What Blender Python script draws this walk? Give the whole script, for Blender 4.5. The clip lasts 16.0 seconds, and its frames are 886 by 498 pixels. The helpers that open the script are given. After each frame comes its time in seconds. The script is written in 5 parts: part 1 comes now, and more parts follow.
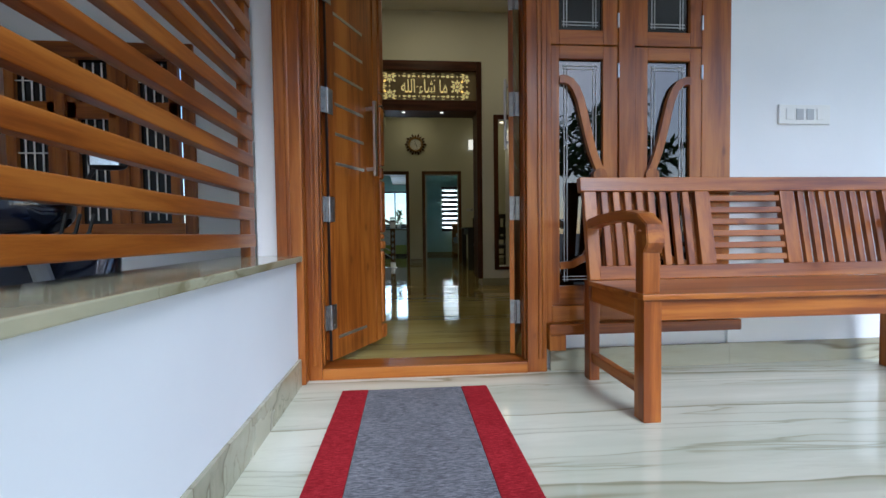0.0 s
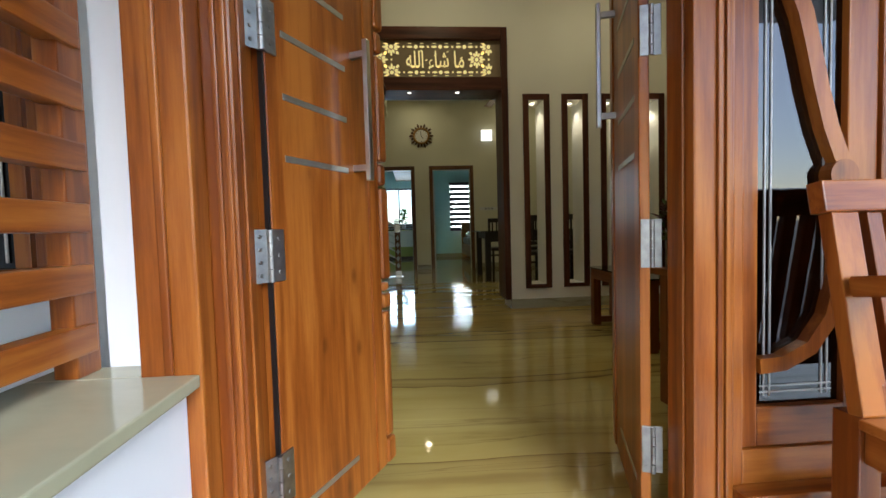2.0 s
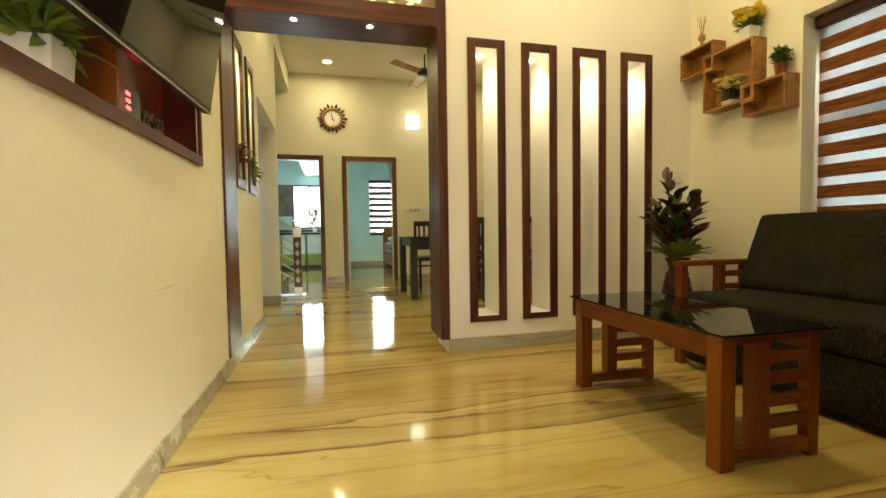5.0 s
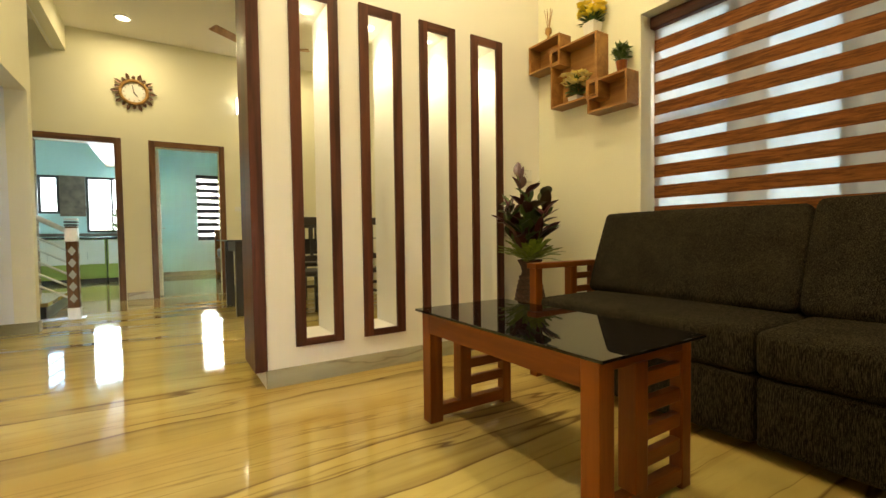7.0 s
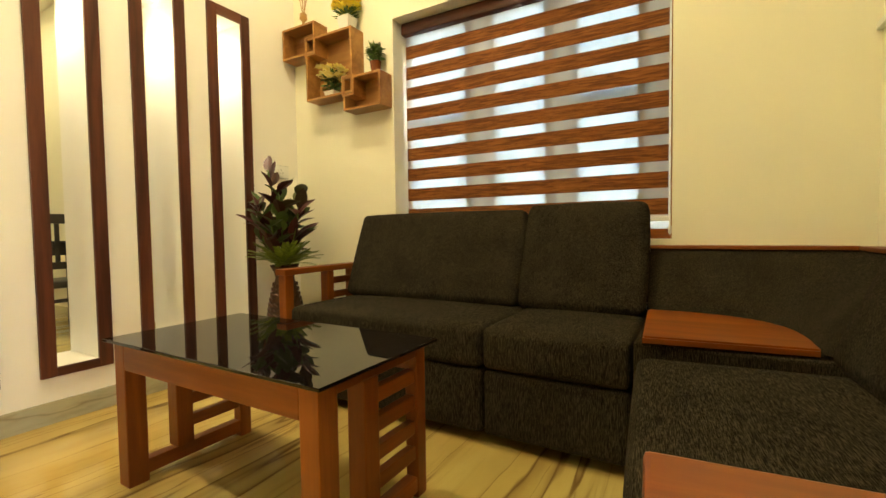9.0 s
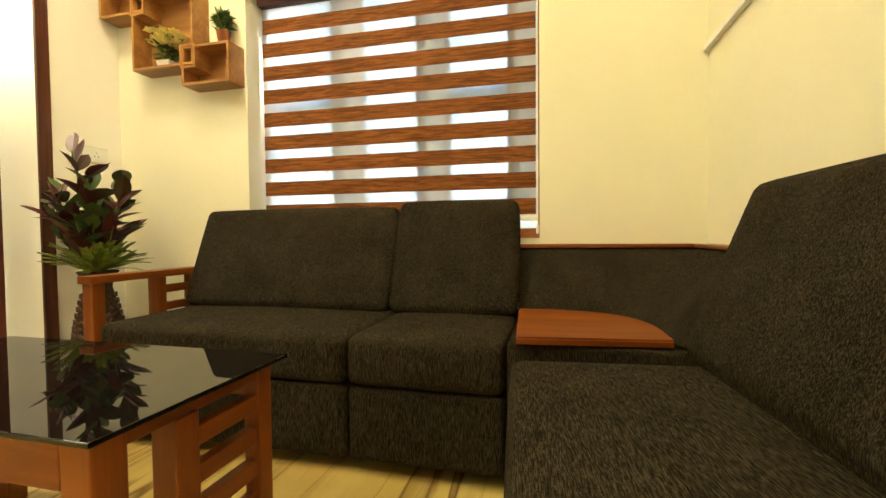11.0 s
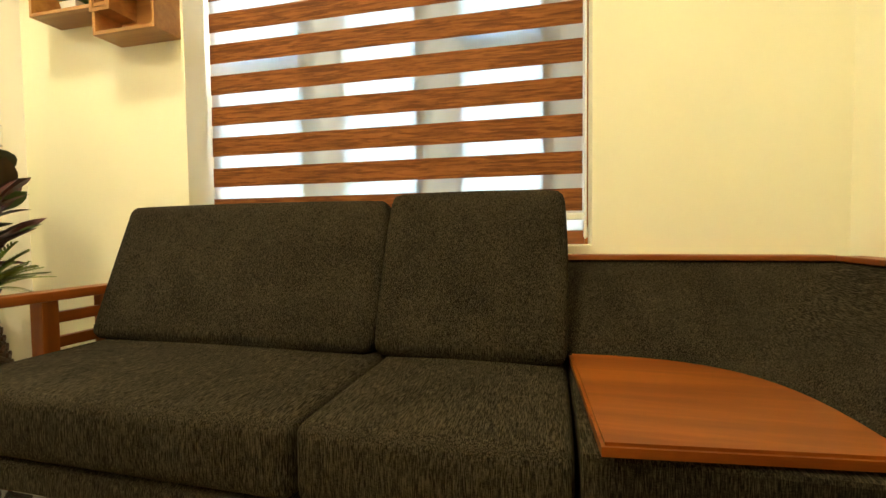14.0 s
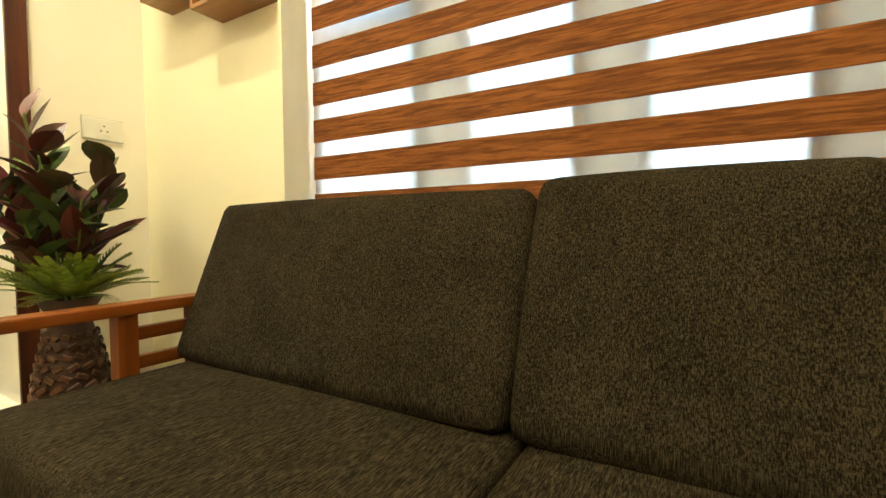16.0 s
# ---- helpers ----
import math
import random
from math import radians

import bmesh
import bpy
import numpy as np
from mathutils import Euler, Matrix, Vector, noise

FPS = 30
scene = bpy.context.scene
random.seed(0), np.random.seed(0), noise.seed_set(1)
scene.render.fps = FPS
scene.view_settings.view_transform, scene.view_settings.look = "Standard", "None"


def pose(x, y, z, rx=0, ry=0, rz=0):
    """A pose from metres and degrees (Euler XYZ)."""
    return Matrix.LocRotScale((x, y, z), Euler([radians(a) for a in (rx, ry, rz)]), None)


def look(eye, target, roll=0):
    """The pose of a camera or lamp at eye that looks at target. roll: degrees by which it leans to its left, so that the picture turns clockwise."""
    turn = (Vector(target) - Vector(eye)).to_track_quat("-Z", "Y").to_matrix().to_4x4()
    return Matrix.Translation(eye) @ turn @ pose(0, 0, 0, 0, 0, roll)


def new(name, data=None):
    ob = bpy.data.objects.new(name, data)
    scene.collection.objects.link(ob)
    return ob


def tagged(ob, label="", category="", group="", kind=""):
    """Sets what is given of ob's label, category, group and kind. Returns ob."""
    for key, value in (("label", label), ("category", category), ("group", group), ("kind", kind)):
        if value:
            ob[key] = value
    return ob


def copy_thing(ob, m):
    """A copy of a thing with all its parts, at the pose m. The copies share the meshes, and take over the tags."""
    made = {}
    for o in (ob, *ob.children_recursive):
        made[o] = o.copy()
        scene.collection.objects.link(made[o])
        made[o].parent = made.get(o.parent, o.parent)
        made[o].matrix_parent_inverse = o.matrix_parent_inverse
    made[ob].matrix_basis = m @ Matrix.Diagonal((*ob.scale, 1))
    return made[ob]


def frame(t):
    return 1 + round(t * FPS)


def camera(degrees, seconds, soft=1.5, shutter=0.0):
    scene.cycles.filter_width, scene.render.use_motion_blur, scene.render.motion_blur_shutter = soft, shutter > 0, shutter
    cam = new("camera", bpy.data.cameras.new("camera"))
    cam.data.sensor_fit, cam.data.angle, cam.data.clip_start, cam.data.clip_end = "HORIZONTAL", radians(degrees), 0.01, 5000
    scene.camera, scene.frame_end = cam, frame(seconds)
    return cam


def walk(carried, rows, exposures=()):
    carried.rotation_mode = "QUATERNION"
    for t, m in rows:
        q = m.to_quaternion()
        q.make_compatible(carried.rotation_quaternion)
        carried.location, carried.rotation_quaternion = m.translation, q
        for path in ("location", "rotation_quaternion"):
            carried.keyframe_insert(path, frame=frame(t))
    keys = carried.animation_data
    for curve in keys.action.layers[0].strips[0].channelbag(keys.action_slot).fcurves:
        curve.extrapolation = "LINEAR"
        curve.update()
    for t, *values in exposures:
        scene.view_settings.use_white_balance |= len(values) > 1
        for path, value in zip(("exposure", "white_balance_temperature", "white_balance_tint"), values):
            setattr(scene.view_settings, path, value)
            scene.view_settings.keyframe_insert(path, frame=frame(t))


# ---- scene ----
cam = camera(90.7, 16.0)
PATH = [
    (0, (0.547, 1.136, 0.697), (0.714, 3.127, 0.628), -0.7),
    (0.5, (0.538, 1.436, 0.76), (0.695, 3.427, 0.659), -0.8),
    (1, (0.508, 1.727, 0.809), (0.661, 3.719, 0.712), -1.0),
    (1.5, (0.495, 2.013, 0.855), (0.644, 4.005, 0.762), -1.1),
    (2, (0.495, 2.3, 0.88), (0.644, 4.292, 0.784), -1.6),
    (2.5, (0.496, 2.617, 0.887), (0.662, 4.608, 0.799), -1.1),
    (3, (0.528, 2.889, 0.9), (0.76, 4.874, 0.811), -0.9),
    (5.5, (0.832, 4.01, 0.868), (1.407, 5.924, 0.789), -0.8),
    (6, (0.926, 4.143, 0.854), (1.622, 6.017, 0.78), -0.8),
    (6.5, (1.012, 4.241, 0.855), (1.892, 6.035, 0.785), -0.8),
    (7, (1.1, 4.318, 0.841), (2.171, 6.006, 0.774), -0.8),
    (7.5, (1.181, 4.336, 0.835), (2.432, 5.895, 0.768), -0.9),
    (8, (1.244, 4.349, 0.838), (2.67, 5.749, 0.764), -0.9),
    (8.5, (1.318, 4.342, 0.833), (2.901, 5.563, 0.763), -1.1),
    (9, (1.357, 4.326, 0.852), (3.088, 5.324, 0.771), -0.8),
    (9.5, (1.404, 4.317, 0.838), (3.236, 5.116, 0.765), -0.8),
    (10, (1.443, 4.303, 0.823), (3.333, 4.955, 0.76), -0.6),
    (11.25, (1.585, 4.372, 0.818), (3.53, 4.838, 0.752), -0.5),
    (12.5, (1.806, 4.379, 0.814), (3.762, 4.789, 0.736), -0.5),
    (13, (1.871, 4.471, 0.816), (3.835, 4.841, 0.742), -0.8),
    (13.5, (2.024, 4.496, 0.84), (3.978, 4.916, 0.763), -0.5),
    (14, (2.144, 4.548, 0.852), (4.083, 5.029, 0.771), -0.6),
    (14.5, (2.276, 4.593, 0.871), (4.18, 5.201, 0.79), -0.5),
    (15, (2.397, 4.657, 0.872), (4.26, 5.378, 0.793), -0.4),
    (15.5, (2.502, 4.719, 0.854), (4.309, 5.574, 0.785), -0.3),
    (16, (2.621, 4.773, 0.865), (4.347, 5.78, 0.784), -0.4),
]
EXPOSURES = [(0.0, 0.88, 5300, 10), (1.0, 1.12, 5300, 10), (2.0, 1.68, 5550, 10), (2.6, 1.88, 6050, 10), (3.2, 2.60, 6350, 10), (4.2, 3.45, 6450, 10),
             (5.3, 3.78, 6500, 10), (7.0, 4.02, 6500, 10), (9.0, 4.38, 6400, 10), (12.5, 4.92, 6000, 10), (14.0, 4.92, 6000, 10), (16.0, 4.98, 6000, 10)]
walk(cam, [(t, look(eye, target, roll)) for t, eye, target, roll in PATH], EXPOSURES)

# ---- world and large lights ----
world = bpy.data.worlds.new("sky")
scene.world = world
world.use_nodes = True
wn = world.node_tree
sky = wn.nodes.new("ShaderNodeTexSky")
sky.sky_type, sky.sun_disc = "NISHITA", False
sky.sun_elevation, sky.sun_rotation = radians(34), radians(162)
wn.nodes["Background"].inputs[1].default_value = 0.15
wn.links.new(sky.outputs[0], wn.nodes["Background"].inputs[0])
sun = new("sun", bpy.data.lights.new("sun", "SUN"))
sun.data.energy, sun.data.angle, sun.data.color = 1.5, radians(26), (1.0, 0.98, 0.95)
sun.matrix_world = look((2.0, -6.2, 4.4), (0, 0, 0))

WARM = (1.0, 0.80, 0.42)


def lamp(name, kind, watts, place, target, size=0.2, colour=WARM, angle=120):
    ob = new(name, bpy.data.lights.new(name, kind))
    ob.data.energy, ob.data.color = watts, colour
    if kind == "AREA":
        if isinstance(size, tuple):
            ob.data.shape, ob.data.size, ob.data.size_y = "RECTANGLE", *size
        else:
            ob.data.shape, ob.data.size = "DISK", size
    else:
        ob.data.shadow_soft_size = size
    if kind == "SPOT":
        ob.data.spot_size, ob.data.spot_blend = radians(angle), 0.7
    ob.matrix_world = look(place, target)
    return ob


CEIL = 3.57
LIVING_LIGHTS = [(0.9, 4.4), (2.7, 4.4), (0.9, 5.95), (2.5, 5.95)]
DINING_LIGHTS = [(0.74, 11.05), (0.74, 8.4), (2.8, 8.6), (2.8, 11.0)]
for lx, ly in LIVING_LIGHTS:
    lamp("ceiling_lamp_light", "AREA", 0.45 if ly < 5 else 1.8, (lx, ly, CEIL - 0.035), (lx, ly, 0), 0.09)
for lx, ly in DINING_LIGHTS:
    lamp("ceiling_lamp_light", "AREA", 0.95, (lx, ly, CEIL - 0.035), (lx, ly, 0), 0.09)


# ---- materials ----
def mat(name, rough=0.5, metal=0.0, coat=0.0):
    m = bpy.data.materials.new(name)
    m.use_nodes = True
    b = m.node_tree.nodes["Principled BSDF"]
    b.inputs["Roughness"].default_value, b.inputs["Metallic"].default_value = rough, metal
    b.inputs["Coat Weight"].default_value = coat
    return m, m.node_tree, b


def node(nt, kind, **sockets):
    n = nt.nodes.new(kind)
    for k, v in sockets.items():
        n.inputs[k.replace("_", " ")].default_value = v
    return n


def coords(nt, scale, rot=(0, 0, 0), which="Object"):
    tc = nt.nodes.new("ShaderNodeTexCoord")
    mp = nt.nodes.new("ShaderNodeMapping")
    mp.inputs["Scale"].default_value = scale
    mp.inputs["Rotation"].default_value = [radians(a) for a in rot]
    nt.links.new(tc.outputs[which], mp.inputs[0])
    return mp.outputs[0]


def ramp(nt, fac, stops):
    r = nt.nodes.new("ShaderNodeValToRGB")
    els = r.color_ramp.elements
    while len(els) < len(stops):
        els.new(0.5)
    for e, (p, c) in zip(els, stops):
        e.position, e.color = p, (*c, 1)
    nt.links.new(fac, r.inputs[0])
    return r.outputs[0]


def bump(nt, b, height, strength, distance=0.002):
    n = node(nt, "ShaderNodeBump", Strength=strength, Distance=distance)
    nt.links.new(height, n.inputs["Height"])
    nt.links.new(n.outputs[0], b.inputs["Normal"])


def plain(name, colour, rough=0.5, metal=0.0, vary=0.12, scale=6.0, bumpy=0.0, coat=0.0):
    """One paint, plastic or metal with slight cloudy variation."""
    m, nt, b = mat(name, rough, metal, coat)
    v = coords(nt, (1, 1, 1))
    n = node(nt, "ShaderNodeTexNoise", Scale=scale, Detail=6.0)
    nt.links.new(v, n.inputs["Vector"])
    lo = [max(0, c * (1 - vary)) for c in colour]
    hi = [min(1, c * (1 + vary * 0.5)) for c in colour]
    nt.links.new(ramp(nt, n.outputs[0], [(0.3, lo), (0.7, hi)]), b.inputs["Base Color"])
    if bumpy:
        f = node(nt, "ShaderNodeTexNoise", Scale=scale * 40, Detail=4.0)
        nt.links.new(v, f.inputs["Vector"])
        bump(nt, b, f.outputs[0], bumpy, 0.001)
    return m


def timber(name, dark, mid, light, rough=0.35, along="z", coat=0.25, size=1.0, knots=False):
    """Varnished wood, its grain running along one axis of the object."""
    m, nt, b = mat(name, rough, 0.0, coat)
    b.inputs["Coat Roughness"].default_value = 0.22
    b.inputs["Specular IOR Level"].default_value = 0.3
    s = {"x": (0.6, 9, 9), "y": (9, 0.6, 9), "z": (9, 9, 0.6)}[along]
    s = tuple(a * size for a in s)
    geo = nt.nodes.new("ShaderNodeObjectInfo")
    v = coords(nt, s)
    off = nt.nodes.new("ShaderNodeVectorMath")
    off.operation = "MULTIPLY_ADD"
    off.inputs[1].default_value = (37, 17, 23)
    nt.links.new(geo.outputs["Random"], off.inputs[0])
    nt.links.new(v, off.inputs[2])
    big = node(nt, "ShaderNodeTexNoise", Scale=1.3, Detail=3.0, Distortion=0.8)
    fine = node(nt, "ShaderNodeTexNoise", Scale=7.0, Detail=8.0, Roughness=0.7)
    for n in (big, fine):
        nt.links.new(off.outputs[0], n.inputs["Vector"])
    mix = nt.nodes.new("ShaderNodeMath")
    mix.operation = "MULTIPLY_ADD"
    mix.inputs[1].default_value = 0.34
    nt.links.new(fine.outputs[0], mix.inputs[0])
    half = nt.nodes.new("ShaderNodeMath")
    half.operation = "MULTIPLY"
    half.inputs[1].default_value = 0.71
    nt.links.new(big.outputs[0], half.inputs[0])
    nt.links.new(half.outputs[0], mix.inputs[2])
    tone = ramp(nt, mix.outputs[0], [(0.42, dark), (0.52, mid), (0.63, light)])
    if knots:
        # sparse dark knots, drawn out along the grain
        kn = node(nt, "ShaderNodeTexVoronoi", Scale=7.0)
        k = {"x": (0.5, 1, 1), "y": (1, 0.5, 1), "z": (1, 1, 0.5)}[along]
        ko = nt.nodes.new("ShaderNodeVectorMath")
        ko.operation = "MULTIPLY_ADD"
        ko.inputs[1].default_value = (11, 7, 5)
        nt.links.new(geo.outputs["Random"], ko.inputs[0])
        nt.links.new(coords(nt, k), ko.inputs[2])
        nt.links.new(ko.outputs[0], kn.inputs["Vector"])
        near = ramp(nt, kn.outputs["Distance"], [(0.0, (0.7,) * 3), (0.06, (0.5,) * 3), (0.11, (0.16,) * 3), (0.26, (0, 0, 0))])
        mk = nt.nodes.new("ShaderNodeMix")
        mk.data_type = "RGBA"
        nt.links.new(near, mk.inputs["Factor"])
        nt.links.new(tone, mk.inputs["A"])
        mk.inputs["B"].default_value = (dark[0] * 0.45, dark[1] * 0.35, dark[2] * 0.5, 1)
        tone = mk.outputs["Result"]
    nt.links.new(tone, b.inputs["Base Color"])
    bump(nt, b, fine.outputs[0], 0.12, 0.001)
    return m


def combine(nt, how, a, b):
    n = nt.nodes.new("ShaderNodeMath")
    n.operation = how
    for k, v in enumerate((a, b)):
        if isinstance(v, (int, float)):
            n.inputs[k].default_value = v
        else:
            nt.links.new(v, n.inputs[k])
    return n.outputs[0]


def grey_ramp(nt, fac, *stops):
    return ramp(nt, fac, [(p, (g, g, g)) for p, g in stops])


def marble(name, pale, tint, vein, rough=0.11, turn=6.0, stain=None):
    """Polished marble: long dark veins feathered on one side, fine wisps between them, broad clouds."""
    m, nt, b = mat(name, rough)
    b.inputs["Specular IOR Level"].default_value = 0.6
    v = coords(nt, (0.34, 1.15, 1.15), (0, 0, turn))
    warp = node(nt, "ShaderNodeTexNoise", Scale=1.1, Detail=5.0, Distortion=0.4)
    nt.links.new(v, warp.inputs["Vector"])
    add = nt.nodes.new("ShaderNodeVectorMath")
    add.operation = "MULTIPLY_ADD"
    add.inputs[1].default_value = (0.42, 0.42, 0.42)
    nt.links.new(warp.outputs["Color"], add.inputs[0])
    nt.links.new(v, add.inputs[2])

    def field(scale, stretch, detail, roughness, shift=0.0):
        mp = nt.nodes.new("ShaderNodeMapping")
        mp.inputs["Scale"].default_value = stretch
        mp.inputs["Location"].default_value = (shift, shift * 1.7, shift * 0.3)
        nt.links.new(add.outputs[0], mp.inputs[0])
        n = node(nt, "ShaderNodeTexNoise", Scale=scale, Detail=detail, Roughness=roughness)
        nt.links.new(mp.outputs[0], n.inputs["Vector"])
        return n.outputs[0]

    cloud = field(1.5, (0.8, 1, 1), 8.0, 0.62)
    broad = field(1.5, (0.22, 1.3, 1), 4.0, 0.5)
    narrow = field(3.4, (0.20, 1.3, 1), 4.0, 0.5, 3.1)
    wisp = field(9.0, (0.35, 1.1, 1), 7.0, 0.68, 7.7)
    patch = field(0.8, (1, 0.8, 1), 3.0, 0.5, 5.3)
    one = grey_ramp(nt, broad, (0.40, 0.0), (0.47, 0.26), (0.494, 0.52), (0.500, 0.95), (0.505, 0.80), (0.510, 0.06), (0.60, 0.0))
    two = grey_ramp(nt, narrow, (0.455, 0.0), (0.492, 0.20), (0.500, 0.66), (0.507, 0.08), (0.54, 0.0))
    fine = grey_ramp(nt, wisp, (0.50, 0.0), (0.60, 0.16), (0.66, 0.34), (0.78, 0.42))
    where = grey_ramp(nt, patch, (0.36, 0.45), (0.58, 1.0))
    veins = combine(nt, "MAXIMUM", one, combine(nt, "MULTIPLY", two, where))
    allv = combine(nt, "MAXIMUM", veins, combine(nt, "MULTIPLY", fine, where))
    base = ramp(nt, cloud, [(0.34, tint), (0.50, tuple((p + q) / 2 for p, q in zip(tint, pale))), (0.62, pale)])
    if stain:
        st = nt.nodes.new("ShaderNodeMix")
        st.data_type = "RGBA"
        nt.links.new(grey_ramp(nt, patch, (0.52, 0.0), (0.66, 0.55)), st.inputs["Factor"])
        nt.links.new(base, st.inputs["A"])
        st.inputs["B"].default_value = (*stain, 1)
        base = st.outputs["Result"]
    mixc = nt.nodes.new("ShaderNodeMix")
    mixc.data_type = "RGBA"
    nt.links.new(allv, mixc.inputs["Factor"])
    nt.links.new(base, mixc.inputs["A"])
    mixc.inputs["B"].default_value = (*vein, 1)
    nt.links.new(mixc.outputs["Result"], b.inputs["Base Color"])
    nt.links.new(grey_ramp(nt, cloud, (0.3, rough * 0.7), (0.8, rough * 1.7)), b.inputs["Roughness"])
    return m


def cloth(name, dark, light, scale=270.0):
    """Heathered upholstery: short slubs that run down the uprights and along the flats."""
    m, nt, b = mat(name, 0.95)
    b.inputs["Specular IOR Level"].default_value = 0.03

    def threads(stretch, sc, detail=2.0):
        n = node(nt, "ShaderNodeTexNoise", Scale=sc, Detail=detail, Roughness=0.6)
        nt.links.new(coords(nt, stretch), n.inputs["Vector"])
        return n.outputs[0]

    down, along = threads((1, 1, 0.085), scale), threads((0.10, 1, 1), scale)
    tuft_down, tuft_along = threads((1, 1, 0.15), scale * 0.36), threads((0.16, 1, 1), scale * 0.36)
    cross = threads((1, 0.25, 1), scale * 1.1)
    big = threads((1, 1, 1), 6.0, 3.0)
    geo = nt.nodes.new("ShaderNodeNewGeometry")
    sep = nt.nodes.new("ShaderNodeSeparateXYZ")
    nt.links.new(geo.outputs["Normal"], sep.inputs[0])
    flat = grey_ramp(nt, combine(nt, "ABSOLUTE", sep.outputs[2], 0.0), (0.6, 0.0), (0.8, 1.0))

    def pick(u, w):
        mx = nt.nodes.new("ShaderNodeMix")
        nt.links.new(flat, mx.inputs["Factor"])
        nt.links.new(u, mx.inputs["A"])
        nt.links.new(w, mx.inputs["B"])
        return mx.outputs["Result"]

    s = combine(nt, "ADD", pick(down, along), combine(nt, "MULTIPLY", cross, 0.35))
    s = combine(nt, "ADD", s, combine(nt, "MULTIPLY", pick(tuft_down, tuft_along), 0.18))
    h = combine(nt, "ADD", s, combine(nt, "MULTIPLY", big, 0.18))
    third = tuple(0.7 * p + 0.3 * q for p, q in zip(dark, light))
    h = combine(nt, "MULTIPLY", h, 0.585)
    nt.links.new(ramp(nt, h, [(0.42, dark), (0.50, third), (0.60, light)]), b.inputs["Base Color"])
    bump(nt, b, s, 0.35, 0.0012)
    return m


def glow(name, colour, strength):
    m, nt, b = mat(name)
    b.inputs["Base Color"].default_value = (*colour, 1)
    b.inputs["Emission Color"].default_value = (*colour, 1)
    b.inputs["Emission Strength"].default_value = strength
    return m


def clear_glass(name, colour=(0.85, 0.9, 0.9), rough=0.0, ior=1.6):
    m, nt, b = mat(name, rough)
    out = nt.nodes["Material Output"]
    tr = node(nt, "ShaderNodeBsdfTransparent", Color=(*colour, 1))
    gl = node(nt, "ShaderNodeBsdfGlossy", Roughness=rough)
    fr = node(nt, "ShaderNodeFresnel", IOR=ior)
    mx = nt.nodes.new("ShaderNodeMixShader")
    nt.links.new(fr.outputs[0], mx.inputs[0])
    nt.links.new(tr.outputs[0], mx.inputs[1])
    nt.links.new(gl.outputs[0], mx.inputs[2])
    nt.links.new(mx.outputs[0], out.inputs[0])
    return m


def leafy(name, dark, light, rough=0.4):
    m, nt, b = mat(name, rough)
    g = nt.nodes.new("ShaderNodeNewGeometry")
    nt.links.new(ramp(nt, g.outputs["Random Per Island"], [(0.0, dark), (1.0, light)]), b.inputs["Base Color"])
    return m


def two_tone(name, a, b_, split, rough=0.45):
    """Leaves of two colours, mixed leaf by leaf."""
    m, nt, b = mat(name, rough)
    g = nt.nodes.new("ShaderNodeNewGeometry")
    nt.links.new(ramp(nt, g.outputs["Random Per Island"], [(split - 0.05, a), (split + 0.05, b_)]), b.inputs["Base Color"])
    return m


TEAK = {a: timber("teak_" + a, (0.175, 0.043, 0.005), (0.275, 0.079, 0.009), (0.385, 0.130, 0.018), 0.30, along=a, coat=0.24, knots=True) for a in "xyz"}
MAHOG = {a: timber("mahogany_" + a, (0.045, 0.012, 0.006), (0.075, 0.021, 0.010), (0.11, 0.032, 0.014), 0.45, a, 0.08) for a in "xyz"}
CEDAR = {a: timber("cedar_" + a, (0.145, 0.035, 0.0025), (0.18, 0.047, 0.0035), (0.235, 0.067, 0.005), 0.42, a, 0.12) for a in "xyz"}
WALNUT = {a: timber("walnut_" + a, (0.07, 0.028, 0.009), (0.12, 0.052, 0.018), (0.17, 0.08, 0.028), 0.4, a, 0.1) for a in "xyz"}
BEECH = timber("beech_veneer", (0.26, 0.115, 0.026), (0.33, 0.155, 0.038), (0.40, 0.20, 0.052), 0.4, "y", 0.15)
EBONY = plain("black_stained_wood", (0.018, 0.013, 0.012), 0.35, vary=0.3, coat=0.2)
# one stone twice: lamp warmth coloured into FLOOR, daylight into PALE
FLOOR = marble("marble_lamplit_tone", (0.60, 0.49, 0.175), (0.45, 0.345, 0.095), (0.15, 0.085, 0.028), 0.055, 6.0, (0.40, 0.235, 0.058))
PALE = marble("marble_daylit_tone", (0.74, 0.74, 0.61), (0.56, 0.58, 0.44), (0.29, 0.28, 0.17), 0.08)
COPING = marble("greenish_coping_marble", (0.52, 0.49, 0.33), (0.36, 0.36, 0.24), (0.22, 0.19, 0.10), 0.09, 84.0)
SKIRT = marble("marble_skirting", (0.46, 0.44, 0.32), (0.34, 0.33, 0.23), (0.18, 0.15, 0.09), 0.2)
CREAM = plain("cream_wall_paint", (0.80, 0.78, 0.61), 0.75, vary=0.035, scale=1.6, bumpy=0.06)
WHITE = plain("white_wall_paint", (0.80, 0.82, 0.83), 0.8, vary=0.035, scale=1.8, bumpy=0.1)
# paler copy of the cream: the partition's stronger light is in the colour
CREAM_LIT = plain("cream_wall_paint_lit", (0.84, 0.82, 0.75), 0.75, vary=0.03, scale=1.6, bumpy=0.06)
CEILING = plain("ceiling_paint", (0.80, 0.77, 0.68), 0.7, vary=0.03, scale=1.2)
BLUE = plain("pale_blue_wall_paint", (0.55, 0.76, 0.76), 0.75, vary=0.04, scale=1.5)
CLOTH = cloth("charcoal_upholstery", (0.0072, 0.0058, 0.0037), (0.056, 0.0465, 0.0305), 480.0)
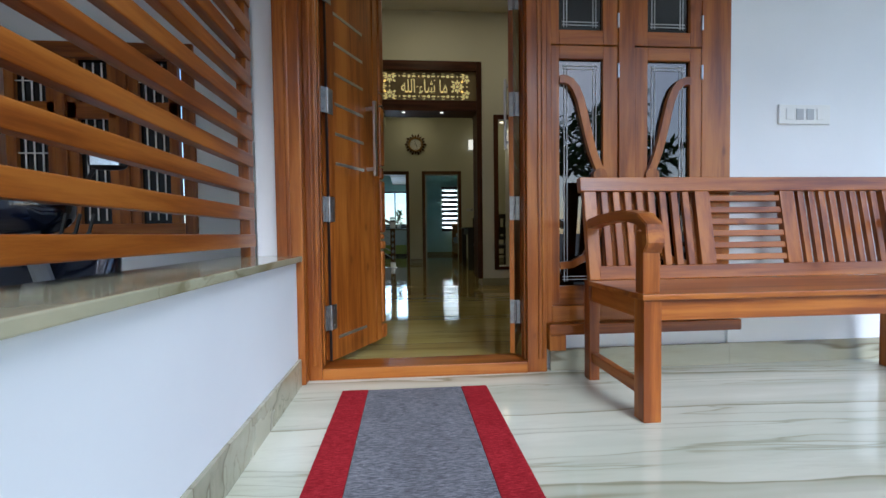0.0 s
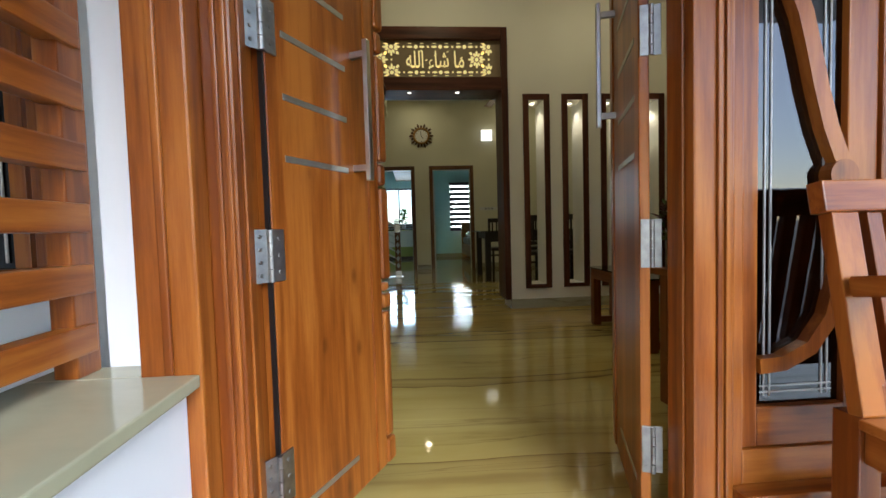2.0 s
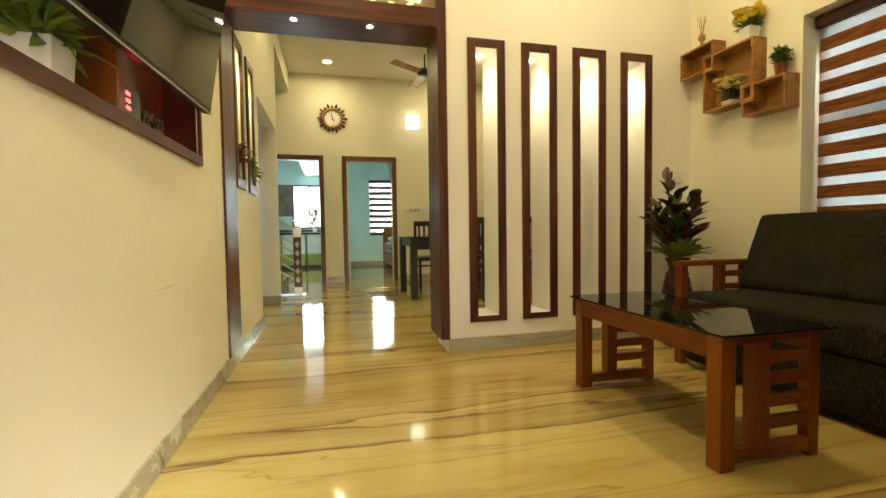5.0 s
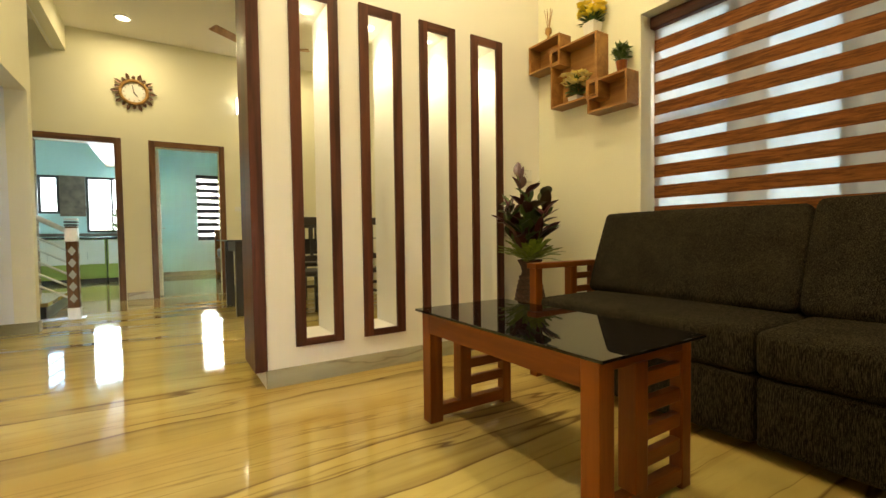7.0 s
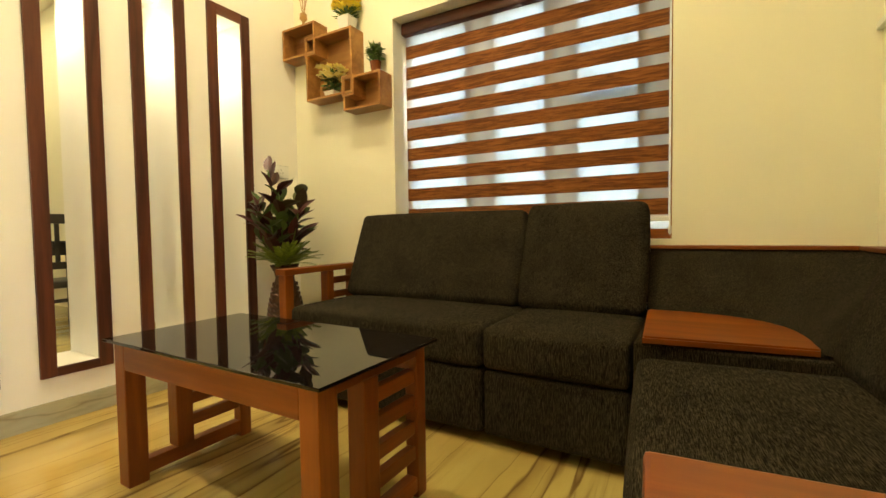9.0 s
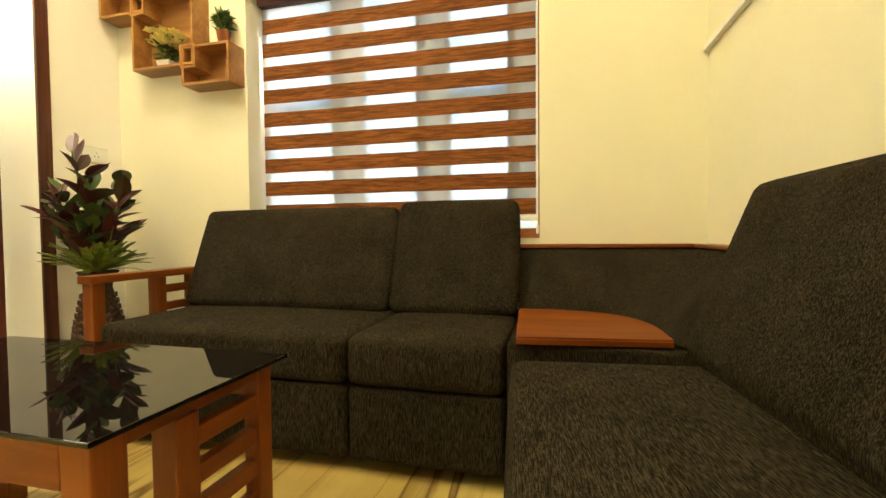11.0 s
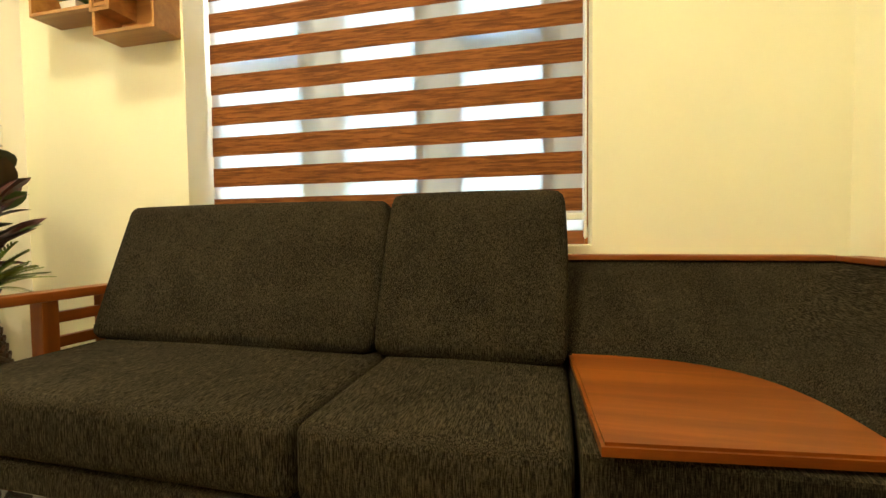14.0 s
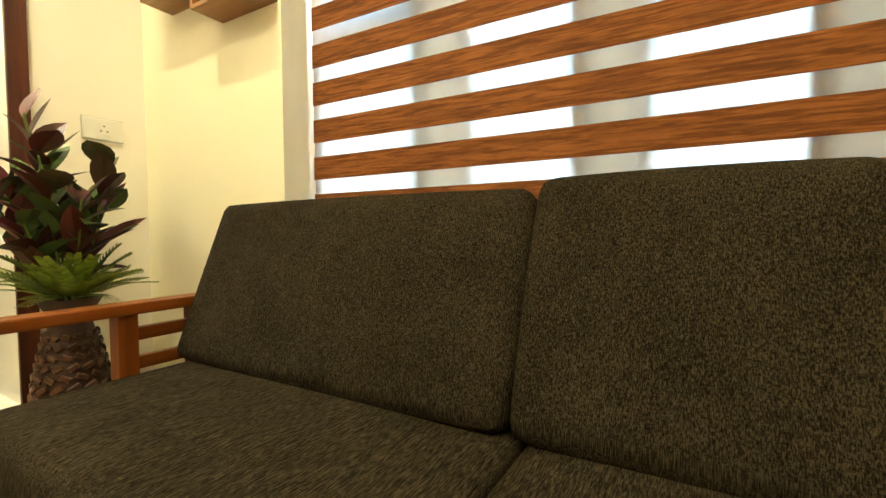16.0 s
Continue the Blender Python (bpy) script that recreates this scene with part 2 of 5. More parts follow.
STEEL = plain("brushed_steel", (0.62, 0.62, 0.60), 0.28, 1.0, 0.08, 30)
HINGE = plain("dull_hinge_steel", (0.36, 0.36, 0.35), 0.42, 1.0, 0.25, 40)
CHROME = plain("chrome", (0.75, 0.75, 0.75), 0.12, 1.0, 0.04, 20)
BLACK = plain("black_plastic", (0.012, 0.012, 0.013), 0.35, vary=0.2)
DARKGLASS = plain("black_tinted_glass", (0.006, 0.005, 0.005), 0.02, vary=0.1)
PLASTIC = plain("white_plastic", (0.78, 0.78, 0.74), 0.35, vary=0.04)
GREYPL = plain("grey_plastic", (0.42, 0.43, 0.43), 0.4, vary=0.05)
CERAMIC = plain("white_ceramic", (0.82, 0.80, 0.76), 0.25, vary=0.04)
GLASS = clear_glass("window_glass")


def translucent_strip(name, colour):
    m, nt, b = mat(name, 0.6)
    tl = node(nt, "ShaderNodeBsdfTranslucent", Color=(*colour, 1))
    df = node(nt, "ShaderNodeBsdfDiffuse", Color=(*colour, 1))
    mx = node(nt, "ShaderNodeMixShader", Fac=0.25)
    nt.links.new(tl.outputs[0], mx.inputs[1])
    nt.links.new(df.outputs[0], mx.inputs[2])
    nt.links.new(mx.outputs[0], nt.nodes["Material Output"].inputs[0])
    return m


# added diffuser: keeps mullions and cross rail from going dark behind the sheer
DIFFUSER = translucent_strip("translucent_strip", (0.62, 0.58, 0.48))
TINTED = clear_glass("tinted_window_glass", (0.13, 0.14, 0.14), 0.0, 1.85)
EARTH = plain("sandy_ground", (0.30, 0.25, 0.19), 0.95, vary=0.35, scale=1.2, bumpy=0.6)
GOLD = plain("gilded_plaster", (0.42, 0.24, 0.07), 0.4, 0.5, 0.3, 12)


# ---- building helpers ----
def put(bm, piece, m=None):
    """Joins one small bmesh into another."""
    if m is not None:
        piece.transform(m)
    me = bpy.data.meshes.new("piece")
    piece.to_mesh(me)
    piece.free()
    bm.from_mesh(me)
    bpy.data.meshes.remove(me)
    return bm


def block(x0, x1, y0, y1, z0, z1, bev=0.004, seg=2):
    bm = bmesh.new()
    bmesh.ops.create_cube(bm, size=1.0)
    bm.transform(Matrix.LocRotScale(((x0 + x1) / 2, (y0 + y1) / 2, (z0 + z1) / 2), None, (abs(x1 - x0), abs(y1 - y0), abs(z1 - z0))))
    if bev > 0:
        w = min(bev, 0.45 * min(abs(x1 - x0), abs(y1 - y0), abs(z1 - z0)))
        bmesh.ops.bevel(bm, geom=bm.edges[:], offset=w, segments=seg, profile=0.6, affect="EDGES")
    return bm


def rod(a, b, r, n=14, r2=None):
    bm = bmesh.new()
    a, b = Vector(a), Vector(b)
    bmesh.ops.create_cone(bm, cap_ends=True, segments=n, radius1=r, radius2=r if r2 is None else r2, depth=(b - a).length)
    bm.transform(Matrix.Translation((a + b) / 2) @ (b - a).to_track_quat("Z", "Y").to_matrix().to_4x4())
    return bm


def lathe(profile, n=28):
    """A turned body from (radius, height) pairs."""
    bm = bmesh.new()
    rings = []
    for r, z in profile:
        rings.append([bm.verts.new((r * math.cos(2 * math.pi * k / n), r * math.sin(2 * math.pi * k / n), z)) for k in range(n)])
    for p, q in zip(rings, rings[1:]):
        for k in range(n):
            bm.faces.new((p[k], p[(k + 1) % n], q[(k + 1) % n], q[k]))
    bm.faces.new(rings[0][::-1])
    bm.faces.new(rings[-1])
    return bm


def sweep(points, w, h, bev=0.0):
    """A bar of rectangular section (w across in plan or normal, h along the bend) through points of one plane."""
    bm = bmesh.new()
    pts = [Vector(p) for p in points]
    n0 = Vector((0, 0, 1))
    if len(pts) > 2:
        c = (pts[1] - pts[0]).cross(pts[-1] - pts[0])
        for i in range(1, len(pts) - 1):
            c = (pts[i] - pts[0]).cross(pts[i + 1] - pts[i])
            if c.length > 1e-7:
                break
        n0 = c.normalized() if c.length > 1e-9 else n0
    rings = []
    for i, p in enumerate(pts):
        d = (pts[min(i + 1, len(pts) - 1)] - pts[max(i - 1, 0)]).normalized()
        s = d.cross(n0).normalized()
        rings.append([bm.verts.new(p + n0 * (w / 2) * a + s * (h / 2) * b) for a, b in ((-1, -1), (1, -1), (1, 1), (-1, 1))])
    for p, q in zip(rings, rings[1:]):
        for k in range(4):
            bm.faces.new((p[k], p[(k + 1) % 4], q[(k + 1) % 4], q[k]))
    bm.faces.new(rings[0][::-1])
    bm.faces.new(rings[-1])
    bmesh.ops.recalc_face_normals(bm, faces=bm.faces[:])
    if bev:
        bmesh.ops.bevel(bm, geom=[e for e in bm.edges if e.calc_face_angle(0) > 1.0], offset=bev, segments=2, affect="EDGES")
    return bm


def cushion(sx, sy, sz, r=0.05, puff=0.012, cuts=14):
    """A stuffed block, rounded at its edges and slightly swollen, with its base centre at the origin."""
    bm = bmesh.new()
    bmesh.ops.create_cube(bm, size=2.0)
    bmesh.ops.subdivide_edges(bm, edges=bm.edges[:], cuts=cuts, use_grid_fill=True)
    h = Vector((sx / 2, sy / 2, sz / 2))
    for v in bm.verts:
        u = Vector(v.co)
        # finer rows near the edges
        u = Vector([math.copysign(1 - (1 - abs(a)) ** 1.5, a) for a in u])
        p = Vector((u.x * h.x, u.y * h.y, u.z * h.z))
        core = Vector([max(-(hh - r), min(hh - r, a)) for a, hh in zip(p, h)])
        d = p - core
        if d.length > 1e-6:
            p = core + d.normalized() * min(r, d.length if max(abs(a) for a in d) < r * 0.999 else r)
        grow = (1 - u.x ** 4) * (1 - u.y ** 4) * (1 - u.z ** 4)
        fx = puff * ((1 - u.x ** 2) * (1 - u.y ** 2)) * math.copysign(1, u.z) * (abs(u.z) ** 6)
        fy = puff * ((1 - u.x ** 2) * (1 - u.z ** 2)) * math.copysign(1, u.y) * (abs(u.y) ** 6)
        fz = puff * ((1 - u.y ** 2) * (1 - u.z ** 2)) * math.copysign(1, u.x) * (abs(u.x) ** 6)
        p += Vector((fz, fy, fx))
        v.co = p + Vector((0, 0, h.z))
    for f in bm.faces:
        f.smooth = True
    return bm


def mesh_object(name, bm, material, smooth=False):
    me = bpy.data.meshes.new(name)
    bmesh.ops.recalc_face_normals(bm, faces=bm.faces[:])
    bm.to_mesh(me)
    bm.free()
    me.materials.append(material)
    if smooth:
        me.shade_smooth()
    return new(name, me)


def part(name, bm, material, parent, label="", smooth=False):
    ob = mesh_object(name, bm, material, smooth)
    ob.parent = parent
    if label:
        tagged(ob, label)
    return ob


def piece(name, me, parent, m=None):
    """One more object on a mesh that is already made."""
    ob = new(name, me)
    ob.parent = parent
    if m is not None:
        ob.matrix_basis = m
    return ob


def thing(name, label, category, place=(0, 0, 0), rz=0.0, group=""):
    ob = new(name)
    ob.empty_display_size = 0.1
    ob.matrix_basis = pose(*place, 0, 0, rz)
    return tagged(ob, label, category, group, "")


def setting(name, bm, material, label, category, smooth=False):
    return tagged(mesh_object(name, bm, material, smooth), label, category, "", "structure")


def boxes(*specs, bev=0.0):
    bm = bmesh.new()
    for s in specs:
        put(bm, block(*s, bev=bev))
    return bm


def wall_x(x0, x1, y0, y1, z0, z1, holes=()):
    """A wall that runs along y between x0 and x1, with rectangular holes (y0, y1, z0, z1), made of butted blocks."""
    return _wall(y0, y1, z0, z1, holes, lambda a, b, c, d: (x0, x1, a, b, c, d))


def wall_y(y0, y1, x0, x1, z0, z1, holes=()):
    return _wall(x0, x1, z0, z1, holes, lambda a, b, c, d: (a, b, y0, y1, c, d))


def _wall(a0, a1, z0, z1, holes, place):
    us = sorted({a0, a1, *[min(max(h[i], a0), a1) for h in holes for i in (0, 1)]})
    ws = sorted({z0, z1, *[min(max(h[i], z0), z1) for h in holes for i in (2, 3)]})
    solid = {}
    for i in range(len(us) - 1):
        for k in range(len(ws) - 1):
            cu, cw = (us[i] + us[i + 1]) / 2, (ws[k] + ws[k + 1]) / 2
            solid[i, k] = not any(h[0] < cu < h[1] and h[2] < cw < h[3] for h in holes)
    bm = bmesh.new()
    grid = {}

    def corner(i, k, side):
        key = (i, k, side)
        if key not in grid:
            c = place(us[i], us[i], ws[k], ws[k])
            x0, x1, y0, y1, z = c[0], c[1], c[2], c[3], c[4]
            # the thin axis is the one whose two values differ
            if x0 != x1:
                grid[key] = bm.verts.new(((x0, x1)[side], y0, z))
            else:
                grid[key] = bm.verts.new((x0, (y0, y1)[side], z))
        return grid[key]

    for (i, k), full in solid.items():
        if not full:
            continue
        for side in (0, 1):
            bm.faces.new([corner(i + a, k + b, side) for a, b in ((0, 0), (1, 0), (1, 1), (0, 1))])
        for (di, dk), (p, q) in (((-1, 0), ((0, 0), (0, 1))), ((1, 0), ((1, 0), (1, 1))), ((0, -1), ((0, 0), (1, 0))), ((0, 1), ((0, 1), (1, 1)))):
            if not solid.get((i + di, k + dk), False):
                bm.faces.new([corner(i + p[0], k + p[1], 0), corner(i + q[0], k + q[1], 0), corner(i + q[0], k + q[1], 1), corner(i + p[0], k + p[1], 1)])
    return bm

# ---- large structure ----
FRONT, INNER = 3.28, 3.50          # the front wall's two faces
LEFT, RIGHT = 0.10, 3.637          # the living room's side walls
PART0, PART1 = 6.866, 7.175        # the partition between living and dining
FAR = 11.67

g = bmesh.new()
bmesh.ops.create_grid(g, x_segments=2, y_segments=2, size=300)
setting("ground", g, EARTH, "bare sandy yard round the house", "ground").location.z = -0.45
setting("porch_floor", boxes((-0.12, 6.2, 1.80, 3.45, -0.44, 0.0), bev=0.004), PALE, "polished marble porch floor with streaks, daylight paleness in its colour", "floor")
setting("car_porch_floor", boxes((-3.2, -0.26, -4.5, 3.9, -0.44, -0.20)), EARTH, "plain concrete floor of the car porch", "floor")
setting("porch_step", boxes((-0.12, 6.2, 0.40, 1.80, -0.44, -0.17), bev=0.004), PALE, "polished marble step below the porch", "step")
setting("floor", boxes((-0.16, RIGHT + 0.24, 3.45, 8.10, -0.44, 0.0), (LEFT - 1.9, RIGHT + 0.24, 8.10, FAR + 4.6, -0.44, 0.0)), FLOOR, "polished marble floor with brown streaks, lamplight yellow in its colour", "floor")
# out of view; its depth is chosen to shade wall tops and car porch
setting("porch_shade_ceiling", boxes((-3.4, -0.2, -4.5, 3.9, 2.75, 2.95), (-0.2, 4.6, 0.25, FRONT, 2.75, 2.95)), WHITE, "unseen white ceiling, its reach set to shade the porch", "ceiling")
setting("ceiling", boxes((-0.16, RIGHT + 0.24, FRONT, 8.10, CEIL, CEIL + 0.2), (LEFT - 1.9, RIGHT + 0.24, 8.10, FAR + 4.6, CEIL, CEIL + 0.2)), CEILING, "smooth warm white ceiling", "ceiling")

# front wall with the door and window opening
setting("wall_front", wall_y(FRONT, INNER, -0.156, 6.2, -0.05, CEIL, [(0.08, 2.218, -0.05, 2.36)]), WHITE, "white painted front wall", "wall")
setting("wall_front_left", wall_y(3.9, 4.1, -3.4, -0.156, -0.44, CEIL, [(-1.86, -0.70, 0.70, 1.84)]), WHITE, "white painted wall of the car porch", "wall")
# out of view, added to keep daylight off the area behind the slats
setting("car_porch_shade_wall", wall_x(-3.4, -3.2, -4.5, 3.9, -0.44, 2.75), WHITE, "unseen plain wall added to darken the car porch", "wall")
setting("wall_return", wall_x(-0.156, -0.05, INNER, 4.1, -0.44, CEIL), WHITE, "short white return wall", "wall")
setting("wall_behind_sofa", wall_y(INNER, 3.72, 2.32, RIGHT, 0.0, CEIL), CREAM, "cream painted wall behind the sofa", "wall")
setting("wall_left", wall_x(-0.05, LEFT, INNER, FAR, 0.0, CEIL, [(4.62, 6.30, 1.27, 2.45), (8.25, 9.62, 0.0, 2.17), (9.75, FAR, 0.0, 3.25), (7.27, 7.45, 1.29, 2.24), (7.75, 7.93, 1.29, 2.24)]), CREAM, "cream painted wall with a recess for the television", "wall")
setting("wall_niche_back", wall_x(-0.16, -0.05, INNER, 8.25, 0.0, CEIL), CREAM, "cream back of the wall niches", "wall")
setting("wall_window", wall_x(RIGHT, RIGHT + 0.24, INNER, FAR, 0.0, CEIL, [(4.42, 5.985, 0.80, 2.19)]), CREAM, "cream painted wall round the large window", "wall")
SLOTS = [1.712, 2.128, 2.548, 2.967]
SLOT_W = 0.284
setting("wall_partition", wall_y(PART0, PART1, 1.55, RIGHT, 0.0, CEIL, [(s + 0.058, s + SLOT_W - 0.058, 0.252, 2.195) for s in SLOTS]), CREAM_LIT, "partition wall with four tall slots, stronger light in its paler colour", "wall")
setting("wall_over_portal", wall_y(PART0, PART1, LEFT, 1.55, 2.93, CEIL), CREAM_LIT, "wall above the dark portal, stronger light in its paler colour", "wall")
setting("wall_far", wall_y(FAR, FAR + 0.15, LEFT - 1.9, RIGHT + 0.24, 0.0, CEIL, [(-0.26, 0.555, 0.0, 2.12), (1.02, 1.81, 0.0, 2.12)]), CREAM, "cream far wall with two doorways", "wall")
setting("wall_stair_back", wall_x(LEFT - 1.9, LEFT - 1.75, 8.25, FAR, 0.0, CEIL, [(8.95, 9.45, 1.2, 1.9)]), CREAM, "cream wall behind the stairs", "wall")
setting("wall_stair_side", wall_y(9.62, 9.75, LEFT - 1.75, -0.05, 0.0, CEIL), WHITE, "pale pillar wall beside the stairs", "wall")
setting("wall_side_room", wall_y(8.10, 8.25, LEFT - 1.75, -0.16, 0.0, CEIL), WHITE, "white wall of the side passage", "wall")
# rooms beyond the far wall
KEND = 15.6
setting("wall_kitchen_end", wall_y(KEND, KEND + 0.2, LEFT - 1.9, 0.72, 0.0, CEIL, [(-0.22, 0.62, 0.98, 2.10), (-0.95, -0.62, 1.35, 2.10)]), BLUE, "pale blue kitchen wall with windows", "wall")
setting("wall_kitchen_left", wall_x(LEFT - 1.9, LEFT - 1.75, FAR + 0.15, KEND, 0.0, CEIL), BLUE, "pale blue kitchen side wall", "wall")
setting("wall_between_rooms", wall_x(0.72, 0.84, FAR + 0.15, KEND + 0.2, 0.0, CEIL), BLUE, "pale blue wall between kitchen and bedroom", "wall")
setting("wall_bedroom_end", wall_y(KEND, KEND + 0.2, 0.84, RIGHT + 0.24, 0.0, CEIL, [(1.75, 2.75, 0.78, 2.16)]), BLUE, "pale blue bedroom wall with a window", "wall")
setting("wall_bedroom_right", wall_x(RIGHT + 0.09, RIGHT + 0.24, FAR + 0.15, KEND, 0.0, CEIL), BLUE, "pale blue bedroom side wall", "wall")

# skirtings
def skirting(*s):
    setting("baseboard", boxes(*s, bev=0.002), SKIRT, "greenish marble skirting", "baseboard")


skirting((LEFT, LEFT + 0.012, INNER, 8.25, 0.0, 0.10))
skirting((1.55, RIGHT - 0.012, PART0 - 0.012, PART0, 0.0, 0.10))
skirting((RIGHT - 0.012, RIGHT, 3.72, PART0 - 0.012, 0.0, 0.10))
skirting((0.645, 0.935, FAR - 0.012, FAR, 0.0, 0.10))
skirting((1.895, RIGHT, FAR - 0.012, FAR, 0.0, 0.10))
skirting((-0.60, LEFT + 0.012, 9.608, 9.62, 0.0, 0.10), (LEFT, LEFT + 0.012, 9.62, 9.75, 0.0, 0.10))
skirting((0.84, RIGHT + 0.09, KEND - 0.012, KEND, 0.0, 0.10))
skirting((2.218, 6.2, FRONT - 0.014, FRONT, 0.0, 0.11), (1.262, 2.218, FRONT - 0.014, FRONT, 0.0, 0.11))
setting("wall_under_window", boxes((1.242, 2.218, FRONT + 0.02, INNER, 0.0, 0.245)), WHITE, "white wall below the porch window", "wall")

# half wall on the porch with its marble coping
setting("half_wall", boxes((-0.16, 0.042, 0.55, 3.194, -0.44, 0.577), (-0.16, -0.047, 3.194, FRONT - 0.002, -0.44, 0.577), bev=0.003), WHITE, "low white porch wall", "wall")
setting("coping", boxes((-0.26, 0.07, 0.52, 3.1935, 0.577, 0.603), (-0.26, -0.047, 3.1935, FRONT - 0.002, 0.577, 0.603), bev=0.004), COPING, "polished marble coping on the low wall", "trim")
setting("half_wall_baseboard", boxes((0.042, 0.056, 1.80, 3.194, 0.0, 0.125), bev=0.002), SKIRT, "marble skirting of the low porch wall", "baseboard")


# ---- portal between living and dining ----
SOFFIT = glow("downlight_glow", (1, 0.9, 0.7), 1.0)


def portal():
    t = thing("portal", "dark brown wooden portal with a backlit lettered panel", "portal")
    y0, y1 = PART0 - 0.022, PART1 + 0.015
    part("post", block(1.49, 1.555, y0, y1, 0.10, 2.30, 0.004), MAHOG["z"], t)
    part("post", block(1.49, 1.555, y0, y1, 2.30, 2.93, 0.004), MAHOG["z"], t)
    part("post", block(LEFT, LEFT + 0.016, y0 - 0.03, y1 - 0.04, 0.10, 2.93, 0.003), MAHOG["z"], t)
    part("beam", block(LEFT + 0.016, 1.49, y0, y1, 2.292, 2.425, 0.004), MAHOG["x"], t)
    part("top_rail", block(LEFT + 0.016, 1.49, y0, y1, 2.81, 2.93, 0.004), MAHOG["x"], t)
    board = plain("taupe_board", (0.27, 0.205, 0.12), 0.6, vary=0.1)
    lit = glow("backlit_acrylic", (1.0, 0.80, 0.30), 0.17)
    yb = y0 + 0.05
    panel = part("lettered_panel", block(LEFT + 0.016, 1.49, yb, yb + 0.03, 2.425, 2.81, 0), board, t, "taupe board with cut-out pattern lit from behind")
    # cut-outs show as thin lit shapes
    def oval(cx, cz, rx, rz, turn=0.0, n=10):
        b = bmesh.new()
        ring = []
        for k in range(n):
            a = 2 * math.pi * k / n
            u, w = rx * math.cos(a), rz * math.sin(a)
            ring.append((cx + u * math.cos(turn) - w * math.sin(turn), cz + u * math.sin(turn) + w * math.cos(turn)))
        vs = [[b.verts.new((x, y, z)) for x, z in ring] for y in (yb - 0.002, yb)]
        b.faces.new(vs[0])
        for k in range(n):
            b.faces.new((vs[0][k], vs[0][(k + 1) % n], vs[1][(k + 1) % n], vs[1][k]))
        return b
    lat = bmesh.new()
    x0, z0, step = 0.364, 2.617, 0.2515
    inside = lambda x, z: 0.155 < x < 1.412 and 2.452 < z < 2.782

    def cut(x, z, rx, rz, turn=0.0, n=10):
        if inside(x, z):
            put(lat, oval(x, z, rx, rz, turn, n))

    def rosette(cx, cz, full):
        cut(cx, cz, 0.021, 0.021, 0, 8)
        for q in range(4):
            a = q * math.pi / 2
            if full or q % 2 == 0:
                cut(cx + 0.062 * math.cos(a), cz + 0.062 * math.sin(a), 0.029, 0.0115, a)
            b = a + math.pi / 4
            if full:
                for off in (-0.34, 0.34):
                    cut(cx + 0.050 * math.cos(b + off), cz + 0.050 * math.sin(b + off), 0.022, 0.0115, b + off)
                cut(cx + 0.086 * math.cos(b), cz + 0.086 * math.sin(b), 0.021, 0.016, b, 6)

    for i in range(-1, 5):
        x = x0 + i * step
        side = x < 0.42 or x > 1.2
        for k in (-1, 1):
            rosette(x, z0 + k * 0.129, side)
            cut(x + step / 2, z0 + k * 0.129, 0.013, 0.013, math.pi / 4, 4)
            for d in (-0.062, 0.062):
                cut(x + step / 2 + d * 1.02, z0 + k * 0.163, 0.022, 0.005)
        if side or i < 0:
            cut(x, z0, 0.013, 0.013, math.pi / 4, 4)
    for x in (x0 - step / 2, x0 + 3.5 * step):
        rosette(x, z0, True)
    for x, z in ((0.815, 2.665), (0.945, 2.695), (1.085, 2.632), (0.665, 2.705), (0.72, 2.61)):
        put(lat, oval(x, z, 0.016, 0.005, 0.5))
    tagged(part("lit_pattern", lat, lit, panel, "pale yellow light in a star lattice"), kind="stuff")
    cu = bpy.data.curves.new("words", "FONT")
    # the phrase in joined letter shapes, laid from the left
    cu.body = "\ufeea\ufee0\ufedf\u0627 \u0621\ufe8e\ufeb7 \ufe8e\ufee3"
    cu.size, cu.extrude, cu.offset = 0.24, 0.001, 0.0022
    cu.align_x = "CENTER"
    tmp = new("words", cu)
    dg = bpy.context.evaluated_depsgraph_get()
    me = bpy.data.meshes.new_from_object(tmp.evaluated_get(dg))
    bpy.data.objects.remove(tmp)
    bpy.data.curves.remove(cu)
    wb = bmesh.new()
    wb.from_mesh(me)
    bpy.data.meshes.remove(me)
    if wb.verts:
        xs = [v.co.x for v in wb.verts]
        zs = [v.co.y for v in wb.verts]
        w, h = max(xs) - min(xs), max(zs) - min(zs)
        for v in wb.verts:
            v.co = Vector((0.812 + ((v.co.x - min(xs)) / w - 0.5) * 0.60, yb - 0.003 + v.co.z, 2.520 + (v.co.y - min(zs)) / h * 0.185))
        part("lettering", wb, lit, panel, "pale yellow calligraphy lit from behind")
    for lx in (0.537, 1.036):
        dl = part("downlight", lathe([(0.022, 2.288), (0.02, 2.2925)], 16), SOFFIT, t, "small lit downlight in the beam")
        dl.location = (lx, 6.93, 0)
    return t


portal()

# ---- slots of the partition: frames and lamps ----
SPOTGLOW = glow("slot_spot_glow", (1, 0.85, 0.55), 1.0)


